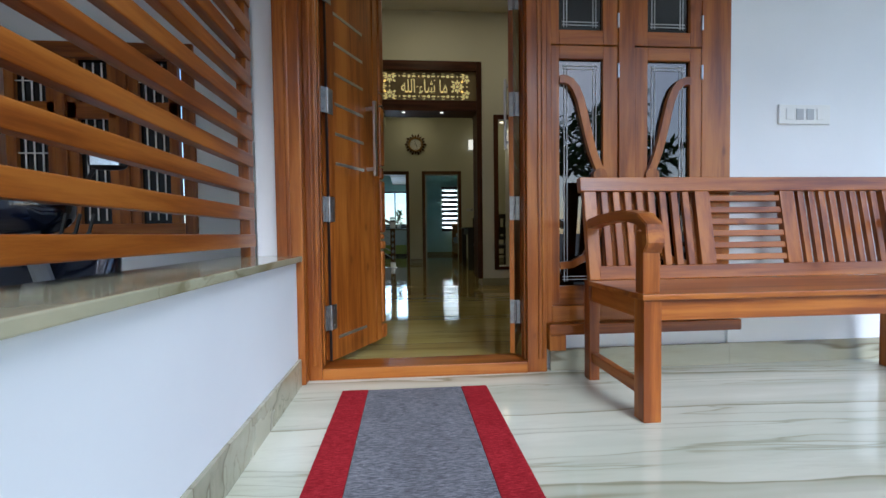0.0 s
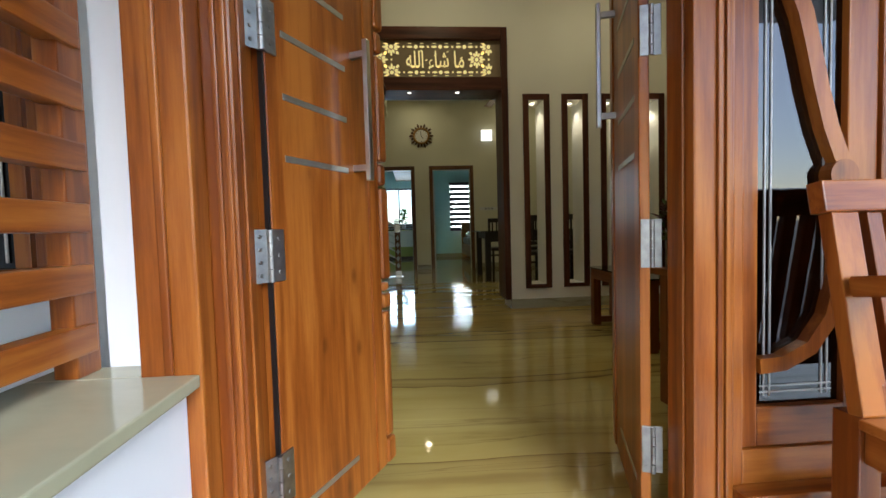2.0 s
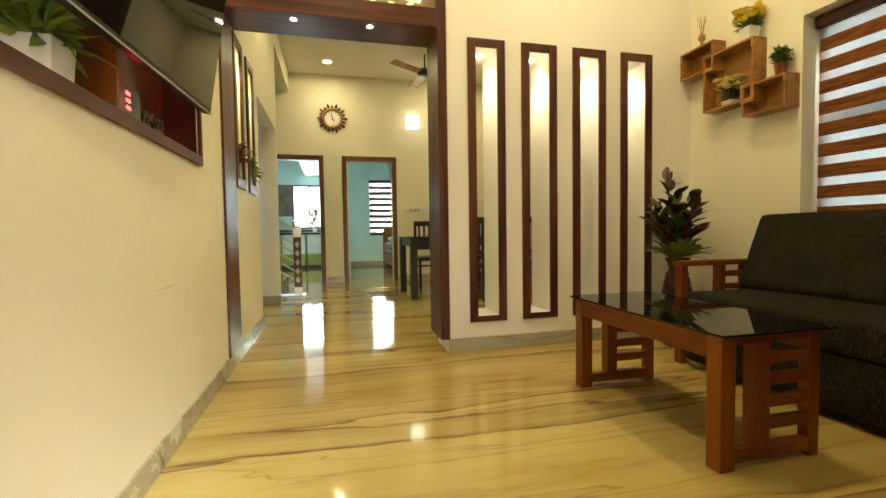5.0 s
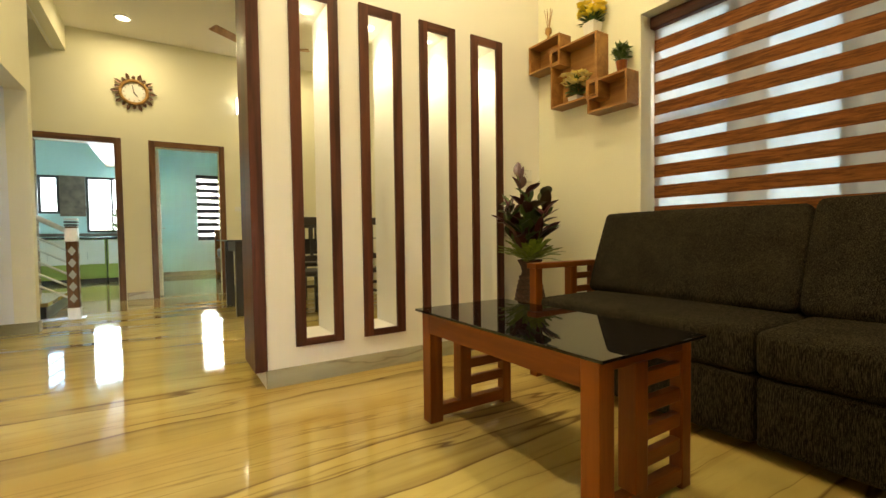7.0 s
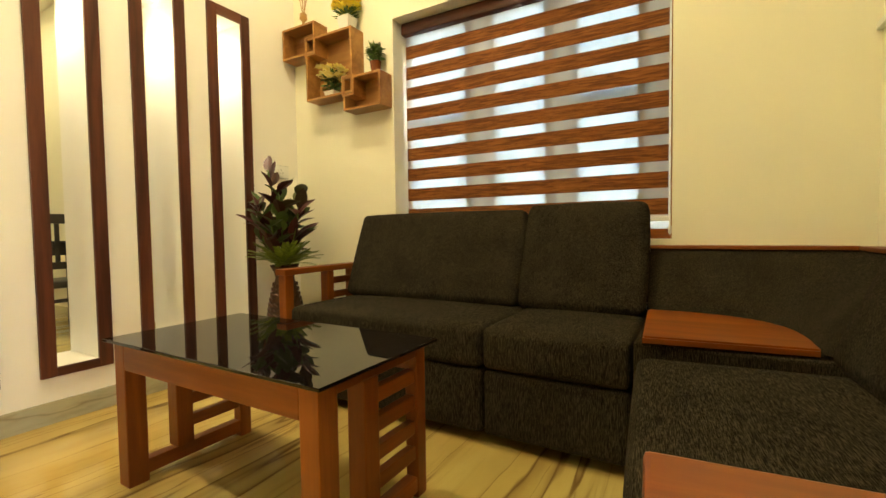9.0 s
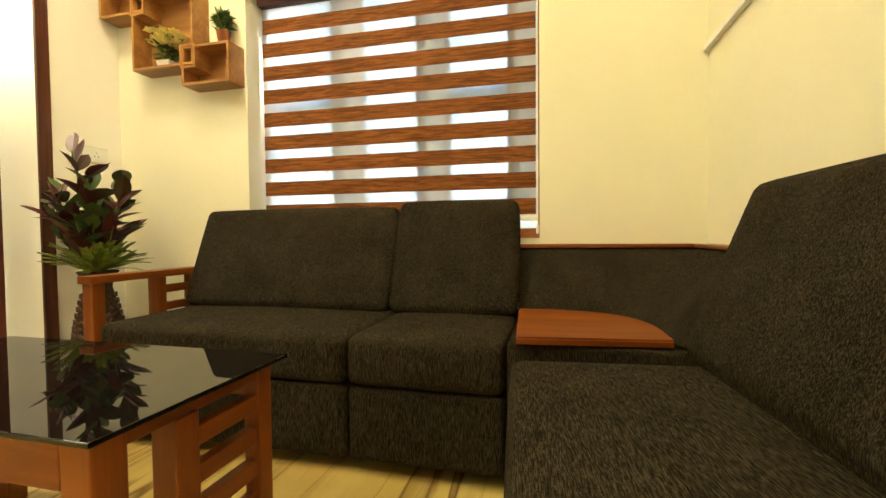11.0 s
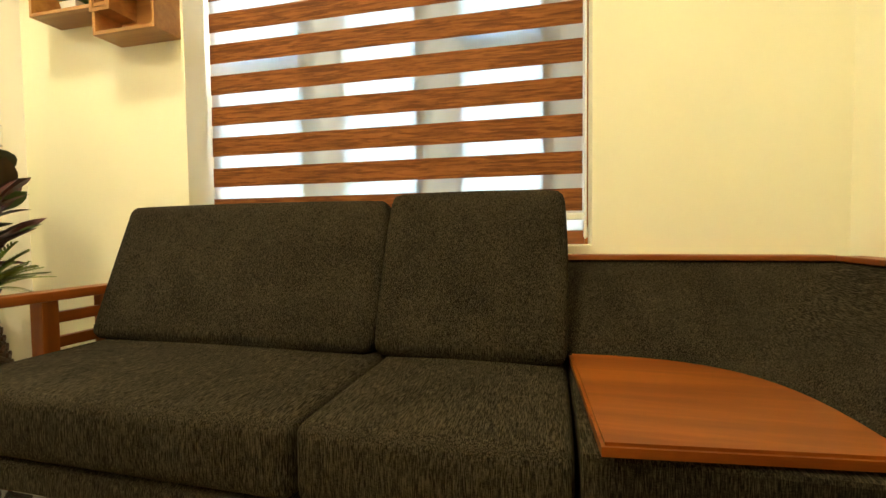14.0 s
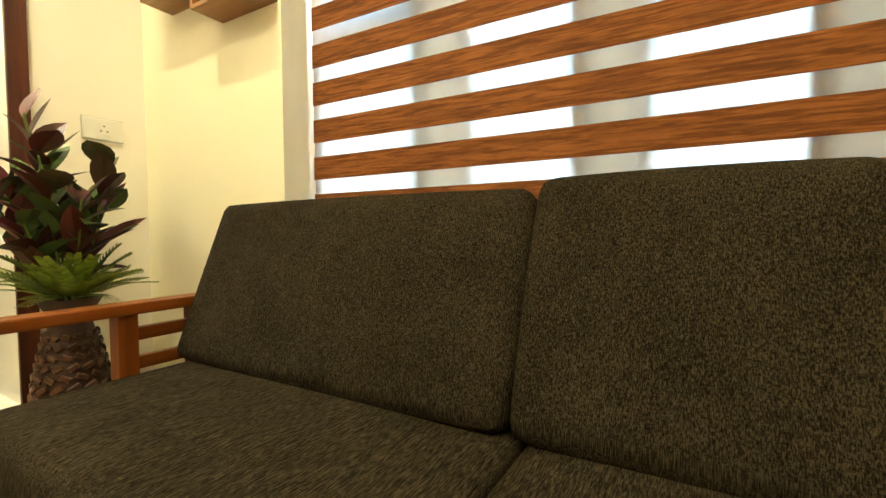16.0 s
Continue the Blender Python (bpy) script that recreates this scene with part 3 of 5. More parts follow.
def slot_frame(x):
    t = thing("slot_frame", "dark brown wooden frame round a tall lit wall slot", "frame", (x, PART0, 0), 0, "slot frames")
    w, z0, z1, f = SLOT_W, 0.212, 2.252, 0.06
    part("stile", block(0, f, -0.018, 0, z0, z1, 0.003), MAHOG["z"], t)
    part("stile", block(w - f, w, -0.018, 0, z0, z1, 0.003), MAHOG["z"], t)
    part("rail", block(f, w - f, -0.018, 0, z0, z0 + f * 0.7, 0.003), MAHOG["x"], t)
    part("rail", block(f, w - f, -0.018, 0, z1 - f, z1, 0.003), MAHOG["x"], t)
    spot = part("spot", lathe([(0.02, 2.186), (0.028, 2.194)], 14), SPOTGLOW, t, "small lit spotlight")
    spot.location = (w / 2, 0.15, 0)


for s in SLOTS:
    slot_frame(s)
    lamp("slot_light", "SPOT", 1.4, (s + SLOT_W / 2, PART0 + 0.15, 2.18), (s + SLOT_W / 2 + 0.02, PART0 + 0.15, 0), 0.015, (1.0, 0.86, 0.58), 100)


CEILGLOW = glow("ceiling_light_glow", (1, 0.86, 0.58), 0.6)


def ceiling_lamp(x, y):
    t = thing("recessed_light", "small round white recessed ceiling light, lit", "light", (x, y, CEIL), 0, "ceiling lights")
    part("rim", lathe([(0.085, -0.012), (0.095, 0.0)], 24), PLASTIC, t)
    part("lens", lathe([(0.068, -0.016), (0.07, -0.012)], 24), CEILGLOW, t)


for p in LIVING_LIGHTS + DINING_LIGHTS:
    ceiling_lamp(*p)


# ---- front door ----
def door_frame():
    t = thing("door_1", "varnished teak double front door, both leaves open inwards", "door")
    y0, y1 = 3.255, 3.43
    part("jamb", block(0.074, 0.138, y0, y1, 0.0, 2.30, 0.006), TEAK["z"], t)
    part("jamb", block(1.142, 1.242, y0, y1 - 0.068, 0.0, 2.30, 0.006), TEAK["z"], t)
    for x in (0.098, 0.118):
        part("bead", block(x, x + 0.012, y0 - 0.008, y0, 0.07, 2.30, 0.004), TEAK["z"], t)
    for x in (1.196, 1.216):
        part("bead", block(x, x + 0.012, y0 - 0.008, y0, 0.07, 2.30, 0.004), TEAK["z"], t)
    part("jamb_rebate", block(0.138, 0.145, y0 + 0.03, y0 + 0.066, 0.06, 2.21, 0.003), TEAK["z"], t)
    part("jamb_rebate", block(1.134, 1.142, y0 + 0.03, y0 + 0.09, 0.06, 2.21, 0.003), TEAK["z"], t)
    part("head", block(0.138, 1.142, y0, y1, 2.21, 2.30, 0.006), TEAK["x"], t)
    part("sill", block(0.138, 1.142, y0 - 0.004, y1 - 0.02, 0.0, 0.056, 0.006), TEAK["x"], t)
    part("architrave", block(-0.045, 0.074, 3.196, FRONT + 0.06, 0.0, 2.36, 0.006), TEAK["z"], t)
    part("architrave_bead", block(0.004, 0.022, 3.187, 3.196, 0.604, 2.36, 0.004), TEAK["z"], t)
    strip = plain("dull_steel_inlay", (0.42, 0.41, 0.36), 0.35, 0.8, 0.1, 20)

    def leaf(sign, hx, hy, turn, width):
        """One leaf in its own space: x from the hinge, y through it, face towards -y."""
        m = Matrix.Translation((hx, hy, 0)) @ Matrix.Rotation(turn, 4, "Z") @ Matrix.Diagonal((sign, 1, 1, 1))
        back = 0.02 if sign > 0 else 0.006
        lf = part("leaf", put(bmesh.new(), block(0.004, width, -0.02, back, 0.064, 2.20, 0.004), m), TEAK["z"], t)
        # a black strip stands in for the shade in the hinge gap
        if sign > 0:
            part("gap_shade_strip", put(bmesh.new(), block(-0.002, 0.0035, -0.019, -0.006, 0.064, 2.20, 0), m), BLACK, lf, "black strip for the shade in the hinge gap")
        for z in (1.06, 1.21, 1.36, 1.51, 1.66, 1.81, 0.175):
            for f in (-0.0205, back + 0.0005):
                part("inlay", put(bmesh.new(), block(0.06, width - 0.16, f - 0.0015, f + 0.0015, z - 0.008, z + 0.008, 0.001), m), strip, lf)
        for f in (-0.02, back):
            part("edge_stile", put(bmesh.new(), block(width - 0.055, width + 0.004, f - 0.006, f + 0.006, 0.07, 2.195, 0.004), m), TEAK["z"], lf)
        hz, grip = (1.03, 0.125) if sign > 0 else (1.21, 0.10)
        hb = put(bmesh.new(), block(-0.011, 0.011, -0.008, 0.008, hz, hz + 0.42, 0.003), m @ Matrix.Translation((width - grip, -0.075, 0)))
        for z in (hz + 0.04, hz + 0.38):
            put(hb, block(-0.008, 0.008, -0.075, -0.018, z - 0.01, z + 0.01, 0.002), m @ Matrix.Translation((width - grip, 0, 0)))
        part("pull_handle", hb, STEEL, lf, "brushed steel bar handle")
        if sign > 0:
            for k, (z0, z1) in enumerate(((0.07, 0.155), (0.165, 0.60), (0.61, 0.66), (0.67, 0.70), (0.71, 1.02), (1.03, 1.10), (1.11, 1.46), (1.47, 1.54), (1.55, 2.19))):
                wide = 0.045 if k % 2 else 0.058
                part("carved_astragal", put(bmesh.new(), block(width + 0.004, width + wide, -0.034, 0.024, z0, z1, 0.014, 3), m), TEAK["z"], lf)
            for z in (1.065, 0.635):
                part("lock_tongue", put(bmesh.new(), block(width + 0.05, width + 0.068, -0.018, 0.012, z - 0.016, z + 0.016, 0.006), m), STEEL, lf)
        for z in (0.286, 0.826, 1.360, 1.90):
            if sign < 0:
                hg = put(bmesh.new(), block(0.0, 0.0045, -0.017, 0.008, z - 0.062, z + 0.062, 0.001), m)
                put(hg, block(0.004, 0.008, 0.012, 0.034, z - 0.062, z + 0.062, 0.001), m)
                for q in range(5):
                    put(hg, rod((0.0, 0.010, z - 0.062 + q * 0.025), (0.0, 0.010, z - 0.039 + q * 0.025), 0.006, 10), m)
                for q in (-0.045, -0.015, 0.015, 0.045):
                    put(hg, rod((-0.0015, -0.008, z + q), (0.001, -0.008, z + q), 0.0035, 8), m)
                part("hinge", hg, HINGE, lf, "dull steel butt hinge")
                continue
            hg = put(bmesh.new(), block(0.002, 0.040, -0.0245, -0.0195, z - 0.062, z + 0.062, 0.001), m)
            for q in range(4):
                put(hg, rod((-0.004, -0.022, z - 0.062 + q * 0.031), (-0.004, -0.022, z - 0.0325 + q * 0.031), 0.0075, 12), m)
            put(hg, sweep([(hx - 0.010, hy - 0.040, z), (hx + 0.012, hy - 0.014, z)], 0.124, 0.0035))
            for q in (-0.045, -0.015, 0.015, 0.045):
                put(hg, rod((hx - 0.003, hy - 0.030, z + q), (hx + 0.003, hy - 0.033, z + q), 0.0045, 8))
            for q in (-0.04, 0.0, 0.04):
                put(hg, rod((0.022, -0.027, z + q), (0.022, -0.024, z + q), 0.005, 8), m)
            part("hinge", hg, HINGE, lf, "dull steel butt hinge")

    leaf(1, 0.152, 3.362, radians(63.6), 0.488)
    leaf(-1, 1.101, 3.375, radians(-108.5), 0.512)


door_frame()


# ---- porch window beside the door ----
def porch_window():
    t = thing("window_1", "varnished teak porch window with curved lyre bars and dark panes", "window")
    y0, y1 = 3.262, 3.42
    part("window_frame", block(1.242, 1.270, y0, y1, 0.245, 2.36, 0.005), TEAK["z"], t)
    part("window_frame", block(2.060, 2.218, y0 + 0.012, y1, 0.245, 2.36, 0.005), TEAK["z"], t)
    part("window_frame", block(1.618, 1.703, y0 + 0.004, y1, 0.33, 2.27, 0.005), TEAK["z"], t)
    part("window_frame", block(1.270, 2.060, y0 + 0.003, y1, 2.27, 2.36, 0.005), TEAK["x"], t)
    part("window_frame", block(1.270, 2.060, y0 + 0.003, y1, 0.245, 0.33, 0.005), TEAK["x"], t)
    part("window_sill", block(1.242, 2.245, y0 - 0.045, y0 + 0.02, 0.19, 0.245, 0.006), TEAK["x"], t)
    part("sill_block", block(1.245, 1.33, y0 - 0.035, y0 + 0.02, 0.11, 0.19, 0.006), TEAK["z"], t)
    for k, (a, b, pa, pb, side) in enumerate(((1.270, 1.618, 1.314, 1.539, 1), (1.703, 2.060, 1.772, 1.997, -1))):
        ys, ye = y0 + 0.012, y0 + 0.05
        for z0, z1, pz0, pz1 in ((0.33, 1.622, 0.428, 1.557), (1.628, 2.27, 1.699, 2.20)):
            sh = part("shutter", block(a + 0.002, pa, ys, ye, z0, z1, 0.004), TEAK["z"], t)
            part("shutter_stile", block(pb, b - 0.002, ys, ye, z0, z1, 0.004), TEAK["z"], sh)
            part("shutter_rail", block(pa, pb, ys, ye, z0, pz0, 0.004), TEAK["x"], sh)
            part("shutter_rail", block(pa, pb, ys, ye, pz1, z1, 0.004), TEAK["x"], sh)
            pane = part("pane", block(pa, pb, ys + 0.018, ys + 0.024, pz0, pz1, 0), TINTED, sh, "tinted pane before a dark room")
            pane.visible_shadow = False
            lead = bmesh.new()
            for x in (pa + 0.03, pb - 0.03, pa + 0.045, pb - 0.045):
                put(lead, block(x - 0.002, x + 0.002, ys + 0.015, ys + 0.018, pz0 + 0.02, pz1 - 0.02, 0))
            for z in (pz0 + 0.03, pz1 - 0.03, pz0 + 0.045, pz1 - 0.045):
                put(lead, block(pa + 0.02, pb - 0.02, ys + 0.0145, ys + 0.0175, z - 0.002, z + 0.002, 0))
            part("etched_border", lead, GREYPL, sh)
            for x in (pa + 0.06, (pa + pb) / 2, pb - 0.06):
                part("grille_bar", rod((x, ye + 0.07, pz0 - 0.05), (x, ye + 0.07, pz1 + 0.05), 0.006, 8), CHROME, t)
            for z in (pz0 + 0.35, pz1 - 0.3):
                part("grille_bar", rod((a, ye + 0.078, z), (b, ye + 0.078, z), 0.005, 8), CHROME, t)
            for z in (z0 + 0.12, z1 - 0.12):
                part("hinge", rod((b - 0.002, ys - 0.004, z - 0.035), (b - 0.002, ys - 0.004, z + 0.035), 0.006, 8), STEEL, sh)
        # the lyre bar across the lower pane
        out, inn = (pa, pb) if side > 0 else (pb, pa)
        d = 1 if side > 0 else -1
        shape = [(0, 0), (0.12, 0.0), (0.25, 0.012), (0.37, 0.045), (0.47, 0.10), (0.56, 0.18), (0.65, 0.27), (0.76, 0.36), (0.88, 0.43), (1.0, 0.48)]
        pts = [(out + d * 0.225 * u, ys + 0.004, 1.455 - drop) for u, drop in shape]
        part("lyre_bar", sweep(pts, 0.03, 0.038), TEAK["z"], t)
        part("lyre_scroll", rod((inn - d * 0.02, ys - 0.014, 0.98), (inn - d * 0.02, ys + 0.02, 0.98), 0.036, 20), TEAK["z"], t)
        low = [(out, ys + 0.004, 0.53), (out + d * 0.06, ys + 0.004, 0.535), (out + d * 0.13, ys + 0.004, 0.57), (out + d * 0.18, ys + 0.004, 0.64), (out + d * 0.205, ys + 0.004, 0.74), (out + d * 0.215, ys + 0.004, 0.95)]
        part("lyre_bar", sweep(low, 0.03, 0.036), TEAK["z"], t)


porch_window()


# ---- window with the striped blind ----
def sash_window(name, x, y0, y1, z0, z1, label, sashes):
    """A casement in a wall that faces x: a pane for each sash, translucent strips for the broad mullions between them.
    """
    t = thing(name, label, "window")
    f = 0.05
    edges = [y0] + [v for sash in sashes for v in sash] + [y1]
    for a, b in zip(edges[0::2], edges[1::2]):
        part("mullion_strip", block(x + 0.024, x + 0.030, a + 0.012, b - 0.012, z0 + f, z1 - f, 0), DIFFUSER, t, "translucent strip added so the broad mullion looks lit")
        for c in (a, b - 0.012):
            part("window_frame" if c in (y0, y1 - 0.012) else "mullion", block(x, x + 0.07, c, c + 0.012, z0, z1, 0.003), TEAK["z"], t)
        for c in (z0, z1 - f):
            part("window_frame", block(x + 0.004, x + 0.066, a + 0.012, b - 0.012, c, c + f, 0.003), TEAK["y"], t)
    for a, b in sashes:
        part("window_frame", block(x + 0.002, x + 0.068, a, b, z0, z0 + f + 0.06, 0.004), TEAK["y"], t)
        part("window_frame", block(x + 0.002, x + 0.068, a, b, z1 - f, z1, 0.004), TEAK["y"], t)
        pane = part("pane", block(x + 0.04, x + 0.045, a, b, z0 + f + 0.06, z1 - f, 0), GLASS, t)
        pane.visible_shadow = False
        part("sash_stop", block(x - 0.010, x, a - 0.010, a + 0.022, z0 + 0.02, z1 - 0.02, 0.003), PLASTIC, t, "white upright stop")
        n = max(2, round((b - a) / 0.075))
        for q in range(1, n):
            y = a + (b - a) * q / n
            part("grille_bar", rod((x + 0.02, y, z0 + f), (x + 0.02, y, z1 - f), 0.005, 8), PLASTIC, t)
        if b - a > 0.305:
            part("transom", block(x + 0.046, x + 0.060, a, b, 1.515, 1.590, 0.003), DIFFUSER, t, "translucent strip added so the cross rail looks lit")
        for q in range(1, 5):
            z = z0 + (z1 - z0) * q / 5
            part("grille_bar", rod((x + 0.02, a, z), (x + 0.02, b, z), 0.004, 8), PLASTIC, t)
    return t


sash_window("window_2", RIGHT + 0.166, 4.42, 5.985, 0.80, 2.19, "teak casement window with white grille bars", [(4.56, 4.87), (5.04, 5.34), (5.53, 5.92)])


def sheer_cloth():
    m, nt, b = mat("sheer_blind_cloth", 0.9)
    out = nt.nodes["Material Output"]
    v = coords(nt, (1, 1, 1))
    n = node(nt, "ShaderNodeTexNoise", Scale=8.0, Detail=4.0)
    nt.links.new(v, n.inputs["Vector"])
    tl = nt.nodes.new("ShaderNodeBsdfTranslucent")
    nt.links.new(ramp(nt, n.outputs[0], [(0.3, (0.66, 0.62, 0.56)), (0.7, (0.76, 0.72, 0.66))]), tl.inputs[0])
    tr = node(nt, "ShaderNodeBsdfTransparent", Color=(0.85, 0.78, 0.70, 1))
    mx = node(nt, "ShaderNodeMixShader", Fac=0.17)
    nt.links.new(tl.outputs[0], mx.inputs[1])
    nt.links.new(tr.outputs[0], mx.inputs[2])
    nt.links.new(mx.outputs[0], out.inputs[0])
    return m


SHEER = sheer_cloth()
BAND = timber("wood_print_blind_cloth", (0.105, 0.032, 0.005), (0.175, 0.056, 0.009), (0.25, 0.090, 0.017), 0.8, "y", 0.0, 9.0)


def zebra_blind(x, y0, y1, z0, z1):
    t = thing("zebra_blind", "half-lowered blind of wood-brown and sheer white bands", "blind")
    part("cassette", block(x - 0.04, x + 0.05, y0 - 0.012, y1 + 0.012, z1 - 0.075, z1, 0.012, 3), MAHOG["y"], t, "dark brown blind cassette")
    # the blind hangs slightly turned in its recess
    t.matrix_basis = Matrix.Translation((x, y1, 0)) @ Matrix.Rotation(radians(0.9), 4, "Z") @ Matrix.Translation((-x, -y1, 0))
    pitch, dark = 0.1308, 0.080
    part("sheer", block(x + 0.004, x + 0.0055, y0, y1, z0, z1 - 0.07, 0), SHEER, t, "sheer white cloth bands")
    z, first = z0 + 0.0145, None
    while z + dark < z1 - 0.06:
        if first is None:
            first = part("band", block(x - 0.0012, x + 0.0012, y0, y1, 0, dark, 0), BAND, t)
            first.location.z = z
        else:
            piece("band", first.data, t, Matrix.Translation((0, 0, z)))
        z += pitch
    part("bottom_bar", block(x - 0.012, x + 0.012, y0 - 0.004, y1 + 0.004, z0 - 0.018, z0 + 0.008, 0.006), PLASTIC, t)
    for k, dx in enumerate((-0.035, -0.02)):
        part("pull_chain", rod((x + dx, y0 - 0.008, z0 - 0.06), (x + dx, y0 - 0.008, z1 - 0.05), 0.0035, 8), PLASTIC, t)
    cw = part("chain_weight", lathe([(0.003, 0), (0.007, 0.008), (0.007, 0.04), (0.003, 0.05)], 12), PLASTIC, t)
    cw.location = (x - 0.028, y0 - 0.008, z0 - 0.085)
    return t


zebra_blind(3.753, 4.441, 5.964, 0.906, 2.185)


# ---- corner sofa ----
def seat_unit(y0, y1, label, armed):
    t = thing("sofa_unit", label, "sofa", (0, 0, 0), 0, "corner sofa")
    w = y1 - y0 - 0.008
    c = (y0 + y1) / 2
    part("base", put(bmesh.new(), cushion(0.728, w, 0.262, 0.022, 0.004, 10), Matrix.Translation((3.264, c, 0.045))), CLOTH, t)
    part("seat_cushion", put(bmesh.new(), cushion(0.74, w, 0.172, 0.03, 0.008), Matrix.Translation((3.262, c, 0.306))), CLOTH, t)
    wb, c = (w + 0.012, c + 0.031) if armed else (w + 0.025, c + 0.0125)
    lean = Matrix.Translation((3.388, c, 0.472)) @ Matrix.Rotation(radians(21.5), 4, "Y")
    part("back_cushion", put(bmesh.new(), cushion(0.105, wb, 0.512 if armed else 0.532, 0.034, 0.010), lean), CLOTH, t)
    for yy in (y0 + 0.08, y1 - 0.08):
        part("foot", block(3.06, 3.11, yy - 0.025, yy + 0.025, 0, 0.05, 0.003), BLACK, t)
        part("foot", block(3.5, 3.55, yy - 0.025, yy + 0.025, 0, 0.05, 0.003), BLACK, t)
    if armed:
        ya = y1 + 0.040
        for x in (2.912, 3.211):
            part("arm_post", block(x, x + 0.052, ya, ya + 0.055, 0.0, 0.632, 0.004), CEDAR["z"], t)
        part("arm_post", block(3.42, 3.47, ya, ya + 0.055, 0.0, 0.632, 0.004), CEDAR["z"], t)
        part("arm_rest", block(2.900, 3.475, ya - 0.010, ya + 0.065, 0.632, 0.665, 0.005), CEDAR["x"], t)
        for z in (0.57, 0.485, 0.40, 0.315):
            part("arm_slat", block(3.263, 3.42, ya + 0.014, ya + 0.04, z - 0.018, z + 0.020, 0.003), CEDAR["x"], t)
        part("arm_rail", block(2.964, 3.211, ya + 0.014, ya + 0.04, 0.10, 0.15, 0.003), CEDAR["x"], t)
        part("arm_rail", block(3.02, 3.08, y1 - 0.02, ya + 0.014, 0.10, 0.15, 0.003), CEDAR["x"], t)
    return t


seat_unit(5.05, 6.13, "charcoal fabric two-seat sofa unit with a wooden arm", True)
seat_unit(4.505, 5.05, "charcoal fabric single sofa unit beside the corner", False)


def corner_unit():
    t = thing("sofa_corner_unit", "charcoal corner unit with a curved back and wooden table top", "sofa", (0, 0, 0), 0, "corner sofa")
    # plan of the wooden top: straight to the seats, curved to the corner
    curve = []
    for k in range(15):
        a = radians(90 * k / 14)
        curve.append((2.93 + 0.475 * math.cos(a) ** 0.62, 4.50 - 0.480 * math.sin(a) ** 0.62))
    top = [(2.875, 4.470)] + curve + [(2.925, 4.02)]
    bm = bmesh.new()
    low = [bm.verts.new((x, y, 0.486)) for x, y in top]
    up = [bm.verts.new((x, y, 0.508)) for x, y in top]
    bm.faces.new(up)
    bm.faces.new(low[::-1])
    n = len(top)
    for k in range(n):
        bm.faces.new((low[k], low[(k + 1) % n], up[(k + 1) % n], up[k]))
    bmesh.ops.bevel(bm, geom=[e for e in bm.edges if abs(e.verts[0].co.z - e.verts[1].co.z) < 1e-5 and e.verts[0].co.z > 0.5], offset=0.006, segments=2, affect="EDGES")
    part("table_top", bm, CEDAR["y"], t, "polished reddish wood corner top")
    part("base", boxes((2.90, 3.60, 3.80, 4.50, 0.03, 0.478), bev=0.01), CLOTH, t)
    # curved back from the top's arc up to the wall rail
    foot = [(3.42, 4.505)] + [(x + 0.012, y - 0.012) for x, y in curve] + [(2.92, 3.99)]
    m = len(foot)
    head = []
    for k in range(m):
        a = k / (m - 1) * 2
        head.append((3.585, 4.505 - 0.73 * min(1, a)) if a <= 1 else (3.585 - 0.60 * (a - 1), 3.775))
    b = bmesh.new()
    rows = []
    for j in range(7):
        u = j / 6
        rows.append([b.verts.new((fx + (hx - fx) * u, fy + (hy - fy) * u, 0.49 + 0.27 * u ** 0.8 + 0.006 * math.sin(math.pi * u))) for (fx, fy), (hx, hy) in zip(foot, head)])
    back = [b.verts.new((hx + (0.02 if k < m / 2 else 0), hy - (0.02 if k >= m / 2 else 0), 0.76)) for k, (hx, hy) in enumerate(head)]
    base = [b.verts.new((hx + (0.02 if k < m / 2 else 0), hy - (0.02 if k >= m / 2 else 0), 0.30)) for k, (hx, hy) in enumerate(head)]
    rows += [back, base]
    for p, q in zip(rows, rows[1:]):
        for k in range(m - 1):
            f = b.faces.new((p[k], p[k + 1], q[k + 1], q[k]))
            f.smooth = True
    part("curved_back", b, CLOTH, t)
    part("back_rail", block(3.57, RIGHT - 0.002, 3.775, 4.51, 0.758, 0.774, 0.004), CEDAR["y"], t)
    part("back_rail", block(2.95, 3.57, 3.725, 3.79, 0.758, 0.774, 0.004), CEDAR["x"], t)


corner_unit()


